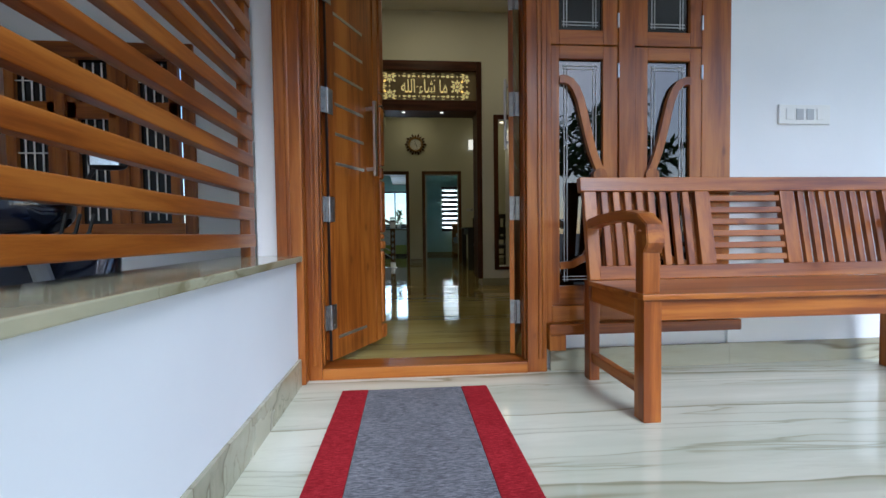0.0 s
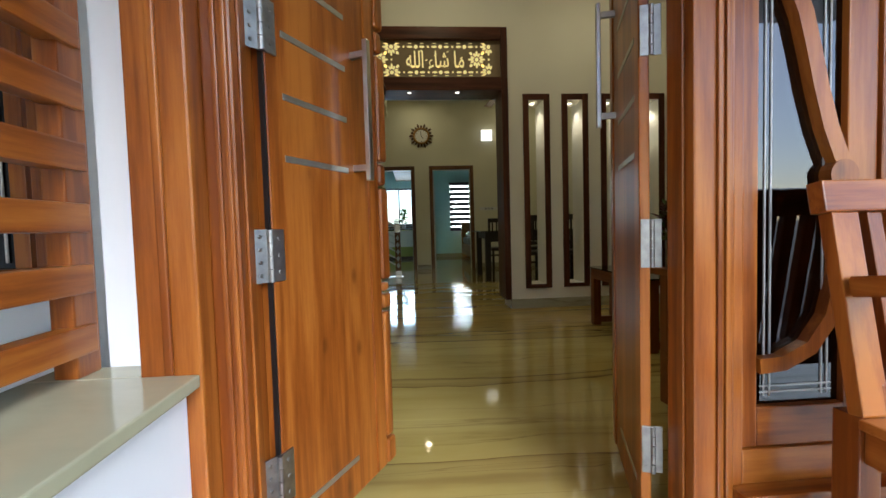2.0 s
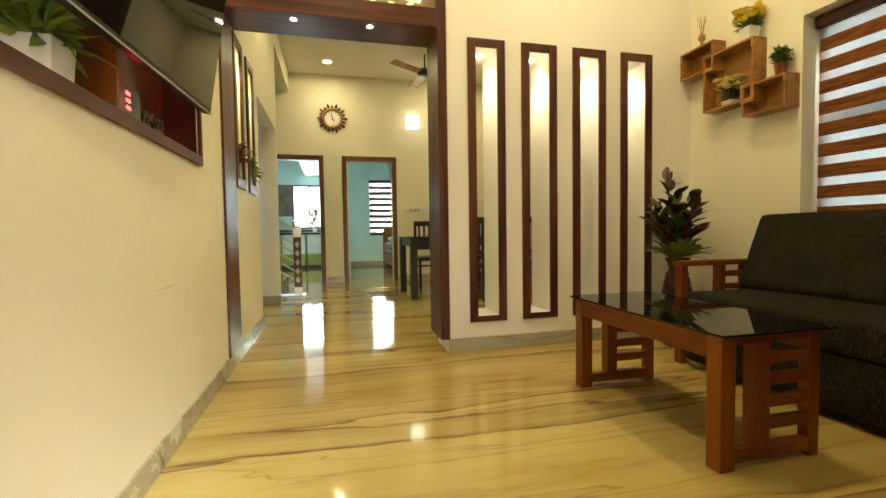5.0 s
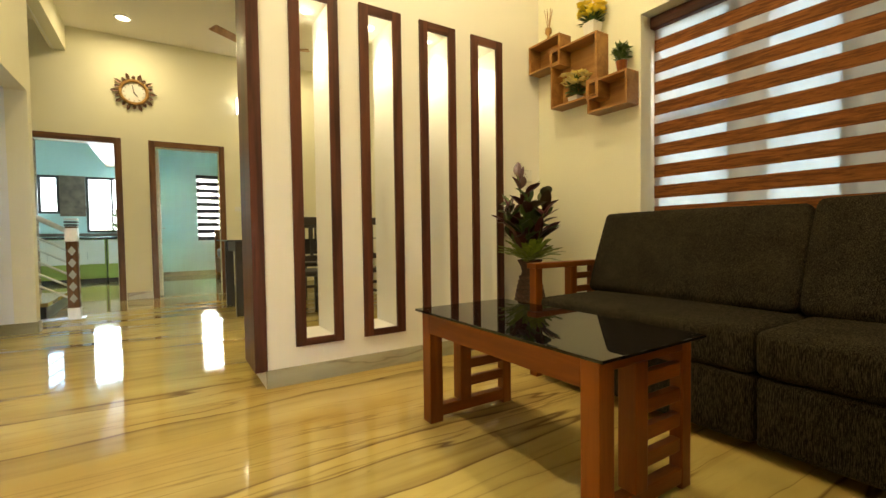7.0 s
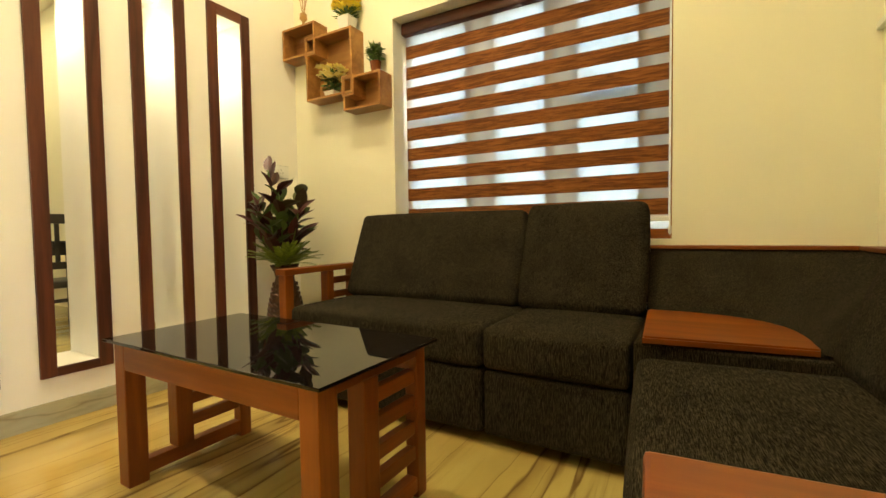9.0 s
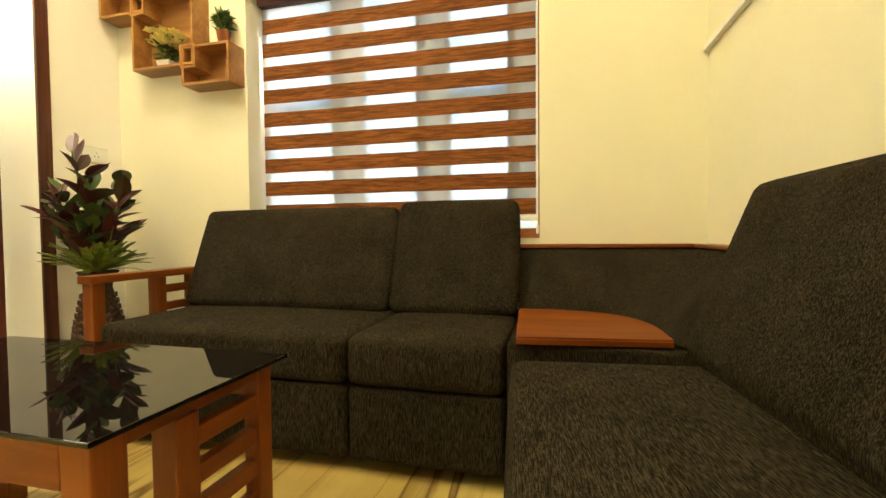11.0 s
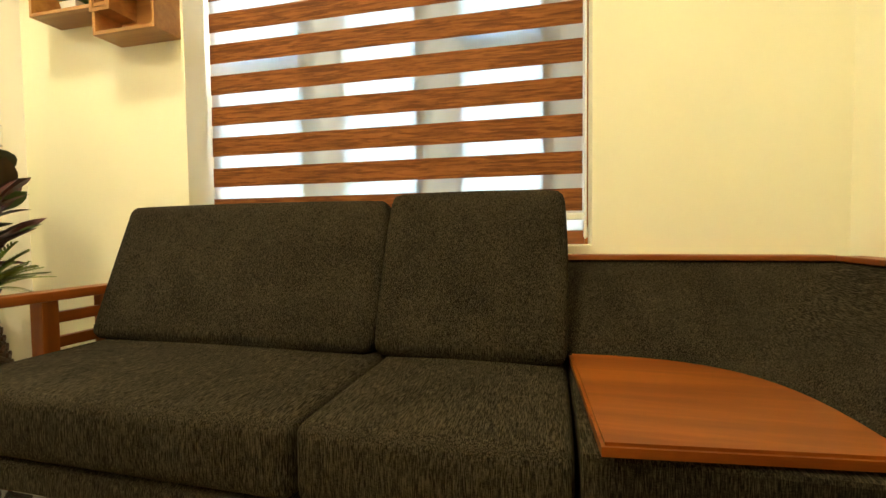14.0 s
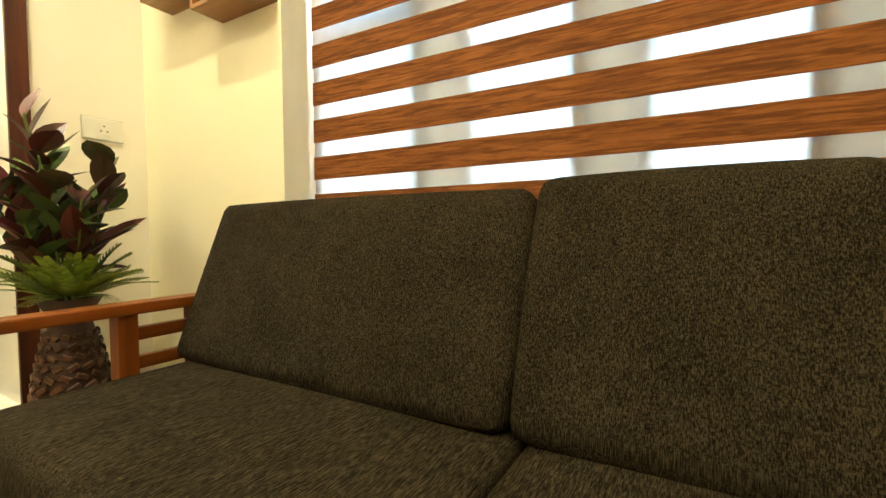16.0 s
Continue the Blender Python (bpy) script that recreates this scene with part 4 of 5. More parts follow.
def side_sofa():
    t = thing("sofa_unit", "charcoal fabric sofa unit with a broad wooden arm", "sofa", (0, 0, 0), 0, "corner sofa")
    # the unit stands slightly askew, turned about its front corner
    t.matrix_basis = Matrix.Translation((2.75, 4.475, 0)) @ Matrix.Rotation(radians(5), 4, "Z") @ Matrix.Translation((-2.75, -4.475, 0))
    c, w = 2.268, 0.985
    part("base", put(bmesh.new(), cushion(w, 0.62, 0.262, 0.022, 0.004, 10), Matrix.Translation((c, 4.150, 0.045))), CLOTH, t)
    part("seat_cushion", put(bmesh.new(), cushion(w, 0.66, 0.172, 0.036, 0.008), Matrix.Translation((c, 4.145, 0.306))), CLOTH, t)
    lean = Matrix.Translation((c + 0.03, 3.978, 0.475)) @ Matrix.Rotation(radians(21.5), 4, "X")
    part("back_cushion", put(bmesh.new(), cushion(w + 0.07, 0.09, 0.505, 0.040, 0.012), lean), CLOTH, t)
    part("arm_rest", block(1.655, 1.763, 3.80, 4.450, 0.627, 0.66, 0.006), CEDAR["y"], t)
    part("arm_post", block(1.69, 1.745, 4.37, 4.425, 0.0, 0.627, 0.004), CEDAR["z"], t)
    part("arm_post", block(1.69, 1.745, 3.83, 3.885, 0.0, 0.627, 0.004), CEDAR["z"], t)
    for z in (0.30, 0.40, 0.50):
        part("arm_slat", block(1.705, 1.73, 3.885, 4.37, z, z + 0.036, 0.003), CEDAR["y"], t)
    for xx in (1.86, 2.66):
        part("foot", block(xx, xx + 0.05, 4.36, 4.41, 0, 0.05, 0.003), BLACK, t)
        part("foot", block(xx, xx + 0.05, 3.90, 3.95, 0, 0.05, 0.003), BLACK, t)


side_sofa()


# ---- coffee table ----
def coffee_table():
    t = thing("coffee_table", "reddish wooden coffee table with a black glass top", "table")
    x0, x1, y0, y1, h = 2.070, 2.545, 5.075, 6.030, 0.485
    part("glass_top", block(2.048, 2.567, 5.048, 6.056, 0.496, 0.506, 0.002), DARKGLASS, t, "black tinted glass top")
    part("apron", block(x0, x0 + 0.03, y0 + 0.065, y1 - 0.065, 0.405, 0.494, 0.003), CEDAR["y"], t)
    part("apron", block(x1 - 0.03, x1, y0 + 0.065, y1 - 0.065, 0.405, 0.494, 0.003), CEDAR["y"], t)
    for ya, yb in ((y0, y0 + 0.065), (y1 - 0.065, y1)):
        part("leg", block(x0, x0 + 0.065, ya, yb, 0, 0.494, 0.004), CEDAR["z"], t)
        part("leg", block(x1 - 0.05, x1, ya + 0.01, yb - 0.01, 0, 0.494, 0.004), CEDAR["z"], t)
        part("leg", block(x0 + 0.165, x0 + 0.225, ya + 0.002, yb - 0.002, 0.07, 0.46, 0.004), CEDAR["z"], t)
        part("end_rail", block(x0 + 0.065, x1 - 0.05, ya + 0.012, yb - 0.012, 0.455, 0.494, 0.003), CEDAR["x"], t)
        part("foot_rail", block(x0 + 0.065, x1 - 0.05, ya + 0.012, yb - 0.012, 0.02, 0.07, 0.003), CEDAR["x"], t)
        for k in range(4):
            z = 0.125 + 0.083 * k
            part("slat", block(x0 + 0.225, x1 - 0.05, ya + 0.018, yb - 0.018, z, z + 0.043, 0.003), CEDAR["x"], t)


coffee_table()


# ---- box shelf and what stands on it ----
def wall_shelf():
    t = thing("wall_shelf", "light brown wooden shelf of three interlocked boxes", "shelf")
    xf, xb, d = 3.515, RIGHT, 0.014

    def crate(name, y0, y1, z0, z1, back=True, xf=xf):
        bm = bmesh.new()
        put(bm, block(xf, xb, y0, y0 + d, z0, z1, 0.0015))
        put(bm, block(xf, xb, y1 - d, y1, z0, z1, 0.0015))
        put(bm, block(xf, xb, y0 + d, y1 - d, z0, z0 + d, 0.0015))
        put(bm, block(xf, xb, y0 + d, y1 - d, z1 - d, z1, 0.0015))
        if back:
            put(bm, block(xb - 0.008, xb - 0.001, y0 + d, y1 - d, z0 + d, z1 - d, 0))
        part(name, bm, BEECH, t)

    crate("box", 6.54, 6.85, 2.06, 2.27)
    crate("box", 6.22, 6.625, 1.745, 2.16)
    crate("box", 5.998, 6.297, 1.635, 1.845)
    crate("small_box", 6.535, 6.632, 2.045, 2.175, True, xf - 0.004)
    crate("small_box", 6.205, 6.305, 1.725, 1.855, True, xf - 0.004)


wall_shelf()


def leaf_blade(length, width, droop=0.3, fold=0.15):
    """One leaf along x from the origin, arched downwards."""
    bm = bmesh.new()
    rows = []
    for k in range(6):
        u = k / 5
        w = width * math.sin(math.pi * min(1, u * 0.94 + 0.06)) ** 0.8 * 0.5
        x, z = length * u, -droop * length * u * u
        rows.append([bm.verts.new((x, -w, z + fold * w)), bm.verts.new((x, 0, z)), bm.verts.new((x, w, z + fold * w))])
    for p, q in zip(rows, rows[1:]):
        for i in (0, 1):
            bm.faces.new((p[i], p[i + 1], q[i + 1], q[i]))
    return bm


def bush(rng, count, radius, height, length, width, base=0.0, lift=(10, 75)):
    """Many separate leaves round a low core."""
    bm = bmesh.new()
    for _ in range(count):
        a, e = rng.uniform(0, 2 * math.pi), radians(rng.uniform(*lift))
        r, z = radius * rng.random() ** 0.7, base + height * rng.random()
        m = Matrix.Translation((r * math.cos(a), r * math.sin(a), z)) @ Matrix.Rotation(a, 4, "Z") @ Matrix.Rotation(-e, 4, "Y") @ Matrix.Rotation(rng.uniform(-0.8, 0.8), 4, "X")
        put(bm, leaf_blade(length * rng.uniform(0.6, 1.15), width * rng.uniform(0.7, 1.2), rng.uniform(0.1, 0.5)), m)
    return bm


GREEN = leafy("green_leaves", (0.04, 0.095, 0.014), (0.13, 0.21, 0.04))
DARKLEAF = two_tone("dark_and_red_leaves", (0.065, 0.115, 0.026), (0.062, 0.009, 0.009), 0.40, 0.40)
FERN = leafy("fern_leaves", (0.11, 0.17, 0.012), (0.24, 0.32, 0.030))
YELLOW = leafy("yellow_petals", (0.86, 0.66, 0.02), (0.90, 0.78, 0.08))
CREAMY = leafy("cream_petals", (0.74, 0.62, 0.16), (0.86, 0.80, 0.42))


def flowers(rng, count, radius, z0, z1, size):
    bm = bmesh.new()
    for _ in range(count):
        a, r = rng.uniform(0, 2 * math.pi), radius * rng.random() ** 0.5
        c = Matrix.Translation((r * math.cos(a), r * math.sin(a), rng.uniform(z0, z1))) @ Matrix.Rotation(rng.uniform(0, 6), 4, "Z") @ Matrix.Rotation(rng.uniform(-0.7, 0.7), 4, "X")
        for q in range(5):
            put(bm, leaf_blade(size, size * 0.8, -0.3), c @ Matrix.Rotation(q * 1.257, 4, "Z"))
    return bm


def potted(name, label, place, pot_bm, pot_mat, leaves, leaf_mat, extra=None, extra_mat=None):
    t = thing(name, label, "plant", place)
    part("pot", pot_bm, pot_mat, t)
    part("leaves", leaves, leaf_mat, t)
    if extra is not None:
        tagged(part("blossom", extra, extra_mat, t), kind="stuff")
    return t


R = random.Random(5)
def square_pot(a, b, h):
    bm = lathe([(a * 0.9, 0), (a, 0.004), (b, h), (b - 0.006, h), (b - 0.01, h - 0.012)], 4)
    bm.transform(Matrix.Rotation(math.pi / 4, 4, "Z"))
    return bm


potted("flower_pot", "white square pot of yellow flowers on the shelf", (3.575, 6.30, 2.162), square_pot(0.05, 0.068, 0.085), CERAMIC,
       bush(R, 90, 0.035, 0.05, 0.075, 0.012, 0.07, (15, 80)), GREEN, flowers(R, 120, 0.088, 0.13, 0.21, 0.027), YELLOW)
potted("shrub_pot", "small green shrub in a brown pot on the shelf", (3.575, 6.075, 1.846), lathe([(0.026, 0), (0.036, 0.075), (0.031, 0.077), (0.028, 0.065)], 20), CEDAR["z"],
       bush(R, 240, 0.03, 0.085, 0.045, 0.016, 0.075, (0, 85)), GREEN)
potted("flower_pot", "white flowers in a low white dish on the shelf", (3.565, 6.43, 1.760), square_pot(0.052, 0.06, 0.03), CERAMIC,
       bush(R, 110, 0.04, 0.10, 0.065, 0.016, 0.04, (-10, 70)), GREEN, flowers(R, 70, 0.10, 0.10, 0.20, 0.028), CREAMY)


def reeds(place):
    t = thing("reed_holder", "gilded holder of thin reeds on the shelf", "ornament", place)
    part("holder", lathe([(0.03, 0), (0.03, 0.008), (0.012, 0.02), (0.01, 0.05), (0.026, 0.065), (0.024, 0.10), (0.02, 0.10)], 18), GOLD, t, smooth=True)
    for k in range(7):
        a = k * 0.9
        part("reed", rod((0, 0, 0.07), (0.03 * math.cos(a), 0.03 * math.sin(a), 0.235), 0.0018, 6), BEECH, t)


reeds((3.575, 6.70, 2.272))


# ---- tall vase by the sofa arm ----
def wicker_vase():
    t = thing("wicker_vase", "dark woven vase with red-green leaves and fern", "plant", (3.243, 6.567, 0))
    dark = plain("dark_wicker", (0.05, 0.022, 0.012), 0.55, vary=0.4, scale=40)
    body = [(0.09, 0.0), (0.105, 0.05), (0.115, 0.16), (0.112, 0.26), (0.095, 0.40), (0.07, 0.52), (0.056, 0.575), (0.064, 0.61), (0.088, 0.655), (0.08, 0.655), (0.055, 0.60)]
    part("body", lathe(body, 30), dark, t, smooth=True)

    def radius(z):
        for (r0, z0), (r1, z1) in zip(body, body[1:]):
            if z0 <= z <= z1:
                return r0 + (r1 - r0) * (z - z0) / (z1 - z0)
        return 0.06
    weave = bmesh.new()
    for row in range(17):
        z = 0.03 + row * 0.0315
        for k in range(15):
            a = 2 * math.pi * (k + 0.5 * (row % 2)) / 15
            r = radius(z) + 0.004
            m = Matrix.Translation((r * math.cos(a), r * math.sin(a), z)) @ Matrix.Rotation(a, 4, "Z") @ Matrix.Rotation(0.5 if row % 2 else -0.5, 4, "X")
            put(weave, block(-0.004, 0.006, -r * 0.17, r * 0.17, -0.009, 0.009, 0.003, 1), m)
    part("weave", weave, plain("wicker_strips", (0.075, 0.030, 0.014), 0.35, vary=0.5, scale=25), t)
    rng = random.Random(11)
    tall = bmesh.new()
    stems = bmesh.new()
    for k in range(10):
        a = k * 2.4
        top = Vector((0.17 * math.cos(a) * rng.uniform(0.4, 1) - 0.02, 0.17 * math.sin(a) * rng.uniform(0.4, 1), rng.uniform(0.90, 1.12)))
        if k == 0:
            top = Vector((-0.09, 0.02, 1.24))
        root = Vector((0.02 * math.cos(a), 0.02 * math.sin(a), 0.58))
        put(stems, rod(root, top, 0.004, 6))
        for q in range(11):
            u = 0.42 + 0.58 * (q + rng.random()) / 11
            p = root.lerp(top, u)
            b = rng.uniform(0, 6.28)
            m = Matrix.Translation(p) @ Matrix.Rotation(b, 4, "Z") @ Matrix.Rotation(-radians(rng.uniform(20, 72)), 4, "Y") @ Matrix.Rotation(rng.uniform(-0.6, 0.6), 4, "X")
            put(tall, leaf_blade(rng.uniform(0.11, 0.19), rng.uniform(0.055, 0.085), rng.uniform(-0.1, 0.35), 0.25), m)
    part("stems", stems, GREEN, t)
    part("leaves", tall, DARKLEAF, t, "glossy dark green and red leaves")
    fern = bmesh.new()
    for k in range(64):
        a = rng.uniform(0, 6.28)
        e = radians(rng.uniform(20, 75))
        m = Matrix.Translation((0.03 * math.cos(a), 0.03 * math.sin(a), 0.65)) @ Matrix.Rotation(a, 4, "Z") @ Matrix.Rotation(-e, 4, "Y")
        ln = rng.uniform(0.12, 0.21)
        for q in range(14):
            u = 0.15 + 0.85 * q / 13
            for s in (-1, 1):
                put(fern, leaf_blade(0.042 * (1.2 - u * 0.6), 0.012, 0.2), m @ Matrix.Translation((ln * u, 0, -0.35 * ln * u * u)) @ Matrix.Rotation(s * 0.9, 4, "Z"))
    part("fern", fern, FERN, t, "yellow-green fern fronds")


wicker_vase()


def switch_plate(name, label, place, rz, w, h, n):
    t = thing(name, label, "switch", place, rz)
    part("plate", block(-w / 2, w / 2, -0.012, 0, -h / 2, h / 2, 0.004), PLASTIC, t)
    for k in range(n):
        x = -w / 2 + w * (k + 1) / (n + 1)
        part("rocker", block(x - w * 0.35 / (n + 1), x + w * 0.35 / (n + 1), -0.016, -0.012, -h * 0.28, h * 0.28, 0.002), GREYPL if 0 < k < n - 1 else PLASTIC, t)
    return t


sp = switch_plate("switch_plate", "white socket plate on the partition wall", (3.475, PART0, 1.285), 0, 0.14, 0.085, 1)
for hx, hz in ((0, 0.012), (-0.011, -0.008), (0.011, -0.008)):
    part("pin_hole", rod((hx, -0.0175, hz), (hx, -0.0155, hz), 0.0032, 10), BLACK, sp)
part("rim", block(-0.073, 0.073, -0.004, 0, -0.046, 0.046, 0.002), GREYPL, sp)
switch_plate("switch_plate", "white switch board with grey sockets on the porch wall", (2.623, FRONT, 1.295), 0, 0.288, 0.10, 4)
switch_plate("switch_plate", "long white switch board on the far wall", (2.21, FAR, 1.27), 0, 0.40, 0.07, 5)
t = thing("wall_conduit", "thin white plastic conduit along the cream wall", "conduit")
part("cover", block(2.75, RIGHT - 0.004, 3.72, 3.742, 1.585, 1.61, 0.003), PLASTIC, t)

sc = thing("wall_scratch", "thin dark scratch on the cream wall", "scratch")
part("line", sweep([(LEFT + 0.0012, 5.695 + 0.05 * k, 0.672 + 0.004 * (k % 2) - 0.003 * k * (4 - k) / 4) for k in range(5)], 0.003, 0.002), GREYPL, sc)

# ---- porch things ----
def slat_screen():
    t = thing("slat_screen", "screen of horizontal varnished teak slats on the low wall", "screen")
    part("post", block(-0.205, -0.160, 3.195, 3.262, 0.603, 2.74, 0.004), TEAK["z"], t)
    part("post", block(-0.205, -0.160, 0.60, 0.66, 0.603, 2.74, 0.004), TEAK["z"], t)
    first = None
    for k in range(17):
        z = 0.677 + 0.1215 * k
        if z > 2.70:
            break
        if first is None:
            first = part("slat", block(-0.195, -0.150, 0.60, 3.245, -0.029, 0.029, 0.005), TEAK["y"], t)
            first.location.z = z
        else:
            piece("slat", first.data, t, Matrix.Translation((0, 0, z)))
    return t


slat_screen()


def car_porch_window():
    t = thing("window_3", "teak window with white grille bars on the car porch wall", "window")
    x0, x1, z0, z1, y = -1.86, -0.70, 0.70, 1.84, 3.88
    for a, b, c, d in ((x0, x0 + 0.07, z0, z1), (x1 - 0.07, x1, z0, z1)):
        part("window_frame", block(a, b, y, y + 0.12, c, d, 0.005), TEAK["z"], t)
    for c, d in ((z0, z0 + 0.08), (z1 - 0.09, z1)):
        part("window_frame", block(x0 + 0.07, x1 - 0.07, y, y + 0.12, c, d, 0.005), TEAK["x"], t)
    w = (x1 - x0 - 0.14) / 3
    for k in range(3):
        a = x0 + 0.07 + k * w
        if k:
            part("mullion", block(a - 0.03, a + 0.03, y + 0.004, y + 0.11, z0 + 0.08, z1 - 0.09, 0.004), TEAK["z"], t)
        part("shutter_rail", block(a + 0.03, a + w - 0.03, y + 0.02, y + 0.06, 1.40, 1.50, 0.004), TEAK["x"], t)
        part("shutter_stile", block(a + 0.03, a + 0.085, y + 0.02, y + 0.06, z0 + 0.08, z1 - 0.09, 0.004), TEAK["z"], t)
        part("shutter_stile", block(a + w - 0.085, a + w - 0.03, y + 0.02, y + 0.06, z0 + 0.08, z1 - 0.09, 0.004), TEAK["z"], t)
        part("pane", block(a + 0.08, a + w - 0.08, y + 0.045, y + 0.05, z0 + 0.08, z1 - 0.09, 0), DARKGLASS, t)
        for q in (0.36, 0.5, 0.64):
            part("grille_bar", rod((a + w * q, y + 0.038, z0 + 0.10), (a + w * q, y + 0.038, z1 - 0.11), 0.005, 8), PLASTIC, t)
        for z in (0.95, 1.20, 1.62):
            part("grille_bar", rod((a + 0.085, y + 0.034, z), (a + w - 0.085, y + 0.034, z), 0.004, 8), PLASTIC, t)


car_porch_window()


def scooter():
    t = thing("scooter", "dark blue motor scooter parked behind the slat screen", "scooter", (-0.70, 2.42, -0.20), 6)
    paint = plain("dark_blue_enamel", (0.008, 0.012, 0.03), 0.15, vary=0.2, coat=0.6)
    for y in (-0.62, 0.60):
        wh = bmesh.new()
        for k in range(24):
            a, b = 2 * math.pi * k / 24, 2 * math.pi * (k + 1) / 24
            put(wh, rod((0, y + 0.2 * math.cos(a), 0.25 + 0.2 * math.sin(a)), (0, y + 0.2 * math.cos(b), 0.25 + 0.2 * math.sin(b)), 0.045, 8))
        w = part("tyre", wh, BLACK, t)
        part("rim", rod((-0.03, y, 0.25), (0.03, y, 0.25), 0.15, 20), GREYPL, w)
    part("body", put(bmesh.new(), cushion(0.34, 0.80, 0.42, 0.12, 0.02, 10), Matrix.Translation((0, -0.42, 0.30))), paint, t)
    part("seat", put(bmesh.new(), cushion(0.28, 0.72, 0.10, 0.045, 0.015, 10), Matrix.Translation((0, -0.40, 0.72))), BLACK, t)
    part("floorboard", block(-0.16, 0.16, -0.05, 0.34, 0.26, 0.33, 0.02), BLACK, t)
    part("leg_shield", put(bmesh.new(), cushion(0.40, 0.10, 0.62, 0.045, 0.01, 8), Matrix.Translation((0, 0.36, 0.30)) @ Matrix.Rotation(radians(-12), 4, "X")), paint, t)
    part("front_mudguard", put(bmesh.new(), cushion(0.14, 0.44, 0.14, 0.06, 0.01, 8), Matrix.Translation((0, 0.60, 0.40))), paint, t)
    part("headlamp_cowl", put(bmesh.new(), cushion(0.26, 0.20, 0.18, 0.07, 0.01, 8), Matrix.Translation((0, 0.30, 0.92))), paint, t)
    part("fork", rod((0, 0.60, 0.25), (0, 0.30, 0.95), 0.03, 10), GREYPL, t)
    bar = rod((-0.34, 0.22, 1.02), (0.34, 0.22, 1.02), 0.014, 10)
    part("handlebar", bar, STEEL, t)
    for s in (-1, 1):
        part("grip", rod((s * 0.24, 0.22, 1.02), (s * 0.36, 0.21, 1.025), 0.02, 12), BLACK, t)
        part("brake_lever", rod((s * 0.2, 0.29, 1.02), (s * 0.34, 0.28, 1.01), 0.006, 8), STEEL, t)
        part("mirror_stem", rod((s * 0.2, 0.22, 1.02), (s * 0.28, 0.20, 1.14), 0.006, 8), BLACK, t)
        mh = part("mirror", put(bmesh.new(), cushion(0.11, 0.035, 0.07, 0.017, 0.004, 6), Matrix.Translation((s * 0.31, 0.20, 1.12))), BLACK, t)
        part("mirror_glass", block(s * 0.31 - 0.042, s * 0.31 + 0.042, 0.178, 0.181, 1.130, 1.180, 0.001), CHROME, mh)
    for k in range(3):
        pts = [(0.2 * math.cos(a) - 0.05 + 0.03 * k, 0.26 + 0.02 * k, 0.98 - 0.16 * math.sin(a)) for a in [i * math.pi / 8 for i in range(9)]]
        part("cable", sweep(pts, 0.008, 0.008), BLACK, t)


scooter()


def bench():
    t = thing("bench", "varnished teak bench with slatted back and curved arms", "bench")
    x0, x1, yf, yb, s = 1.395, 3.02, 2.635, 3.135, 0.47
    W = TEAK
    for x in (x0, x1 - 0.068):
        part("front_leg", block(x, x + 0.068, yf, yf + 0.068, 0, 0.455, 0.004), W["z"], t)
        part("back_leg", block(x, x + 0.05, yb - 0.03, yb + 0.03, 0, s, 0.004), W["z"], t)
        part("side_apron", block(x + 0.01, x + 0.045, yf + 0.068, yb - 0.03, 0.375, 0.448, 0.003), W["y"], t)
        part("stretcher", block(x + 0.012, x + 0.045, yf + 0.068, yb - 0.03, 0.085, 0.13, 0.003), W["y"], t)
        arm = [(x + 0.034, yb + 0.0, 0.735), (x + 0.034, yb - 0.12, 0.752), (x + 0.034, yb - 0.30, 0.762), (x + 0.034, yf + 0.16, 0.760), (x + 0.034, yf + 0.06, 0.745),
               (x + 0.034, yf + 0.005, 0.71), (x + 0.034, yf + 0.0, 0.66), (x + 0.034, yf + 0.02, 0.63)]
        part("arm", sweep(arm, 0.068, 0.042, 0.004), W["y"], t)
        part("arm_post", block(x, x + 0.066, yf + 0.008, yf + 0.062, s, 0.70, 0.006), W["z"], t)
    part("front_apron", block(x0 + 0.068, x1 - 0.068, yf + 0.012, yf + 0.045, 0.372, 0.45, 0.003), W["x"], t)
    part("seat", block(x0 - 0.012, x1 + 0.012, yf - 0.015, yb - 0.035, 0.45, 0.472, 0.005), W["x"], t)
    # the back leans away from the seat
    m = Matrix.Translation((0, yb - 0.02, s)) @ Matrix.Rotation(radians(-10), 4, "X")

    def bk(name, a, b, z0, z1, axis, d0=-0.018, d1=0.018):
        part(name, put(bmesh.new(), block(a, b, d0, d1, z0, z1, 0.004), m), W[axis], t)

    bk("top_rail", x0 - 0.015, x1 + 0.015, 0.425, 0.495, "x", -0.02, 0.02)
    bk("bottom_rail", x0 + 0.05, x1 - 0.05, 0.0, 0.065, "x")
    xa, xb = 1.955, 2.475
    for a, b in ((x0, x0 + 0.062), (x1 - 0.062, x1), (xa, xa + 0.075), (xb - 0.075, xb)):
        bk("back_stile", a, b, 0.065 if xa <= a < xb else 0.0, 0.425, "z", -0.017, 0.017)
    for lo, hi in ((x0 + 0.062, xa), (xb, x1 - 0.062)):
        n = 8
        gap = (hi - lo) / (n * 2 + 1)
        for k in range(n):
            a = lo + gap * (2 * k + 1) - gap * 0.1
            bk("upright_slat", a, a + gap * 1.15, 0.065, 0.425, "z", -0.011, 0.011)
    for k in range(6):
        z = 0.085 + k * 0.058
        bk("cross_slat", xa + 0.075, xb - 0.075, z, z + 0.030, "x", -0.011, 0.011)


bench()


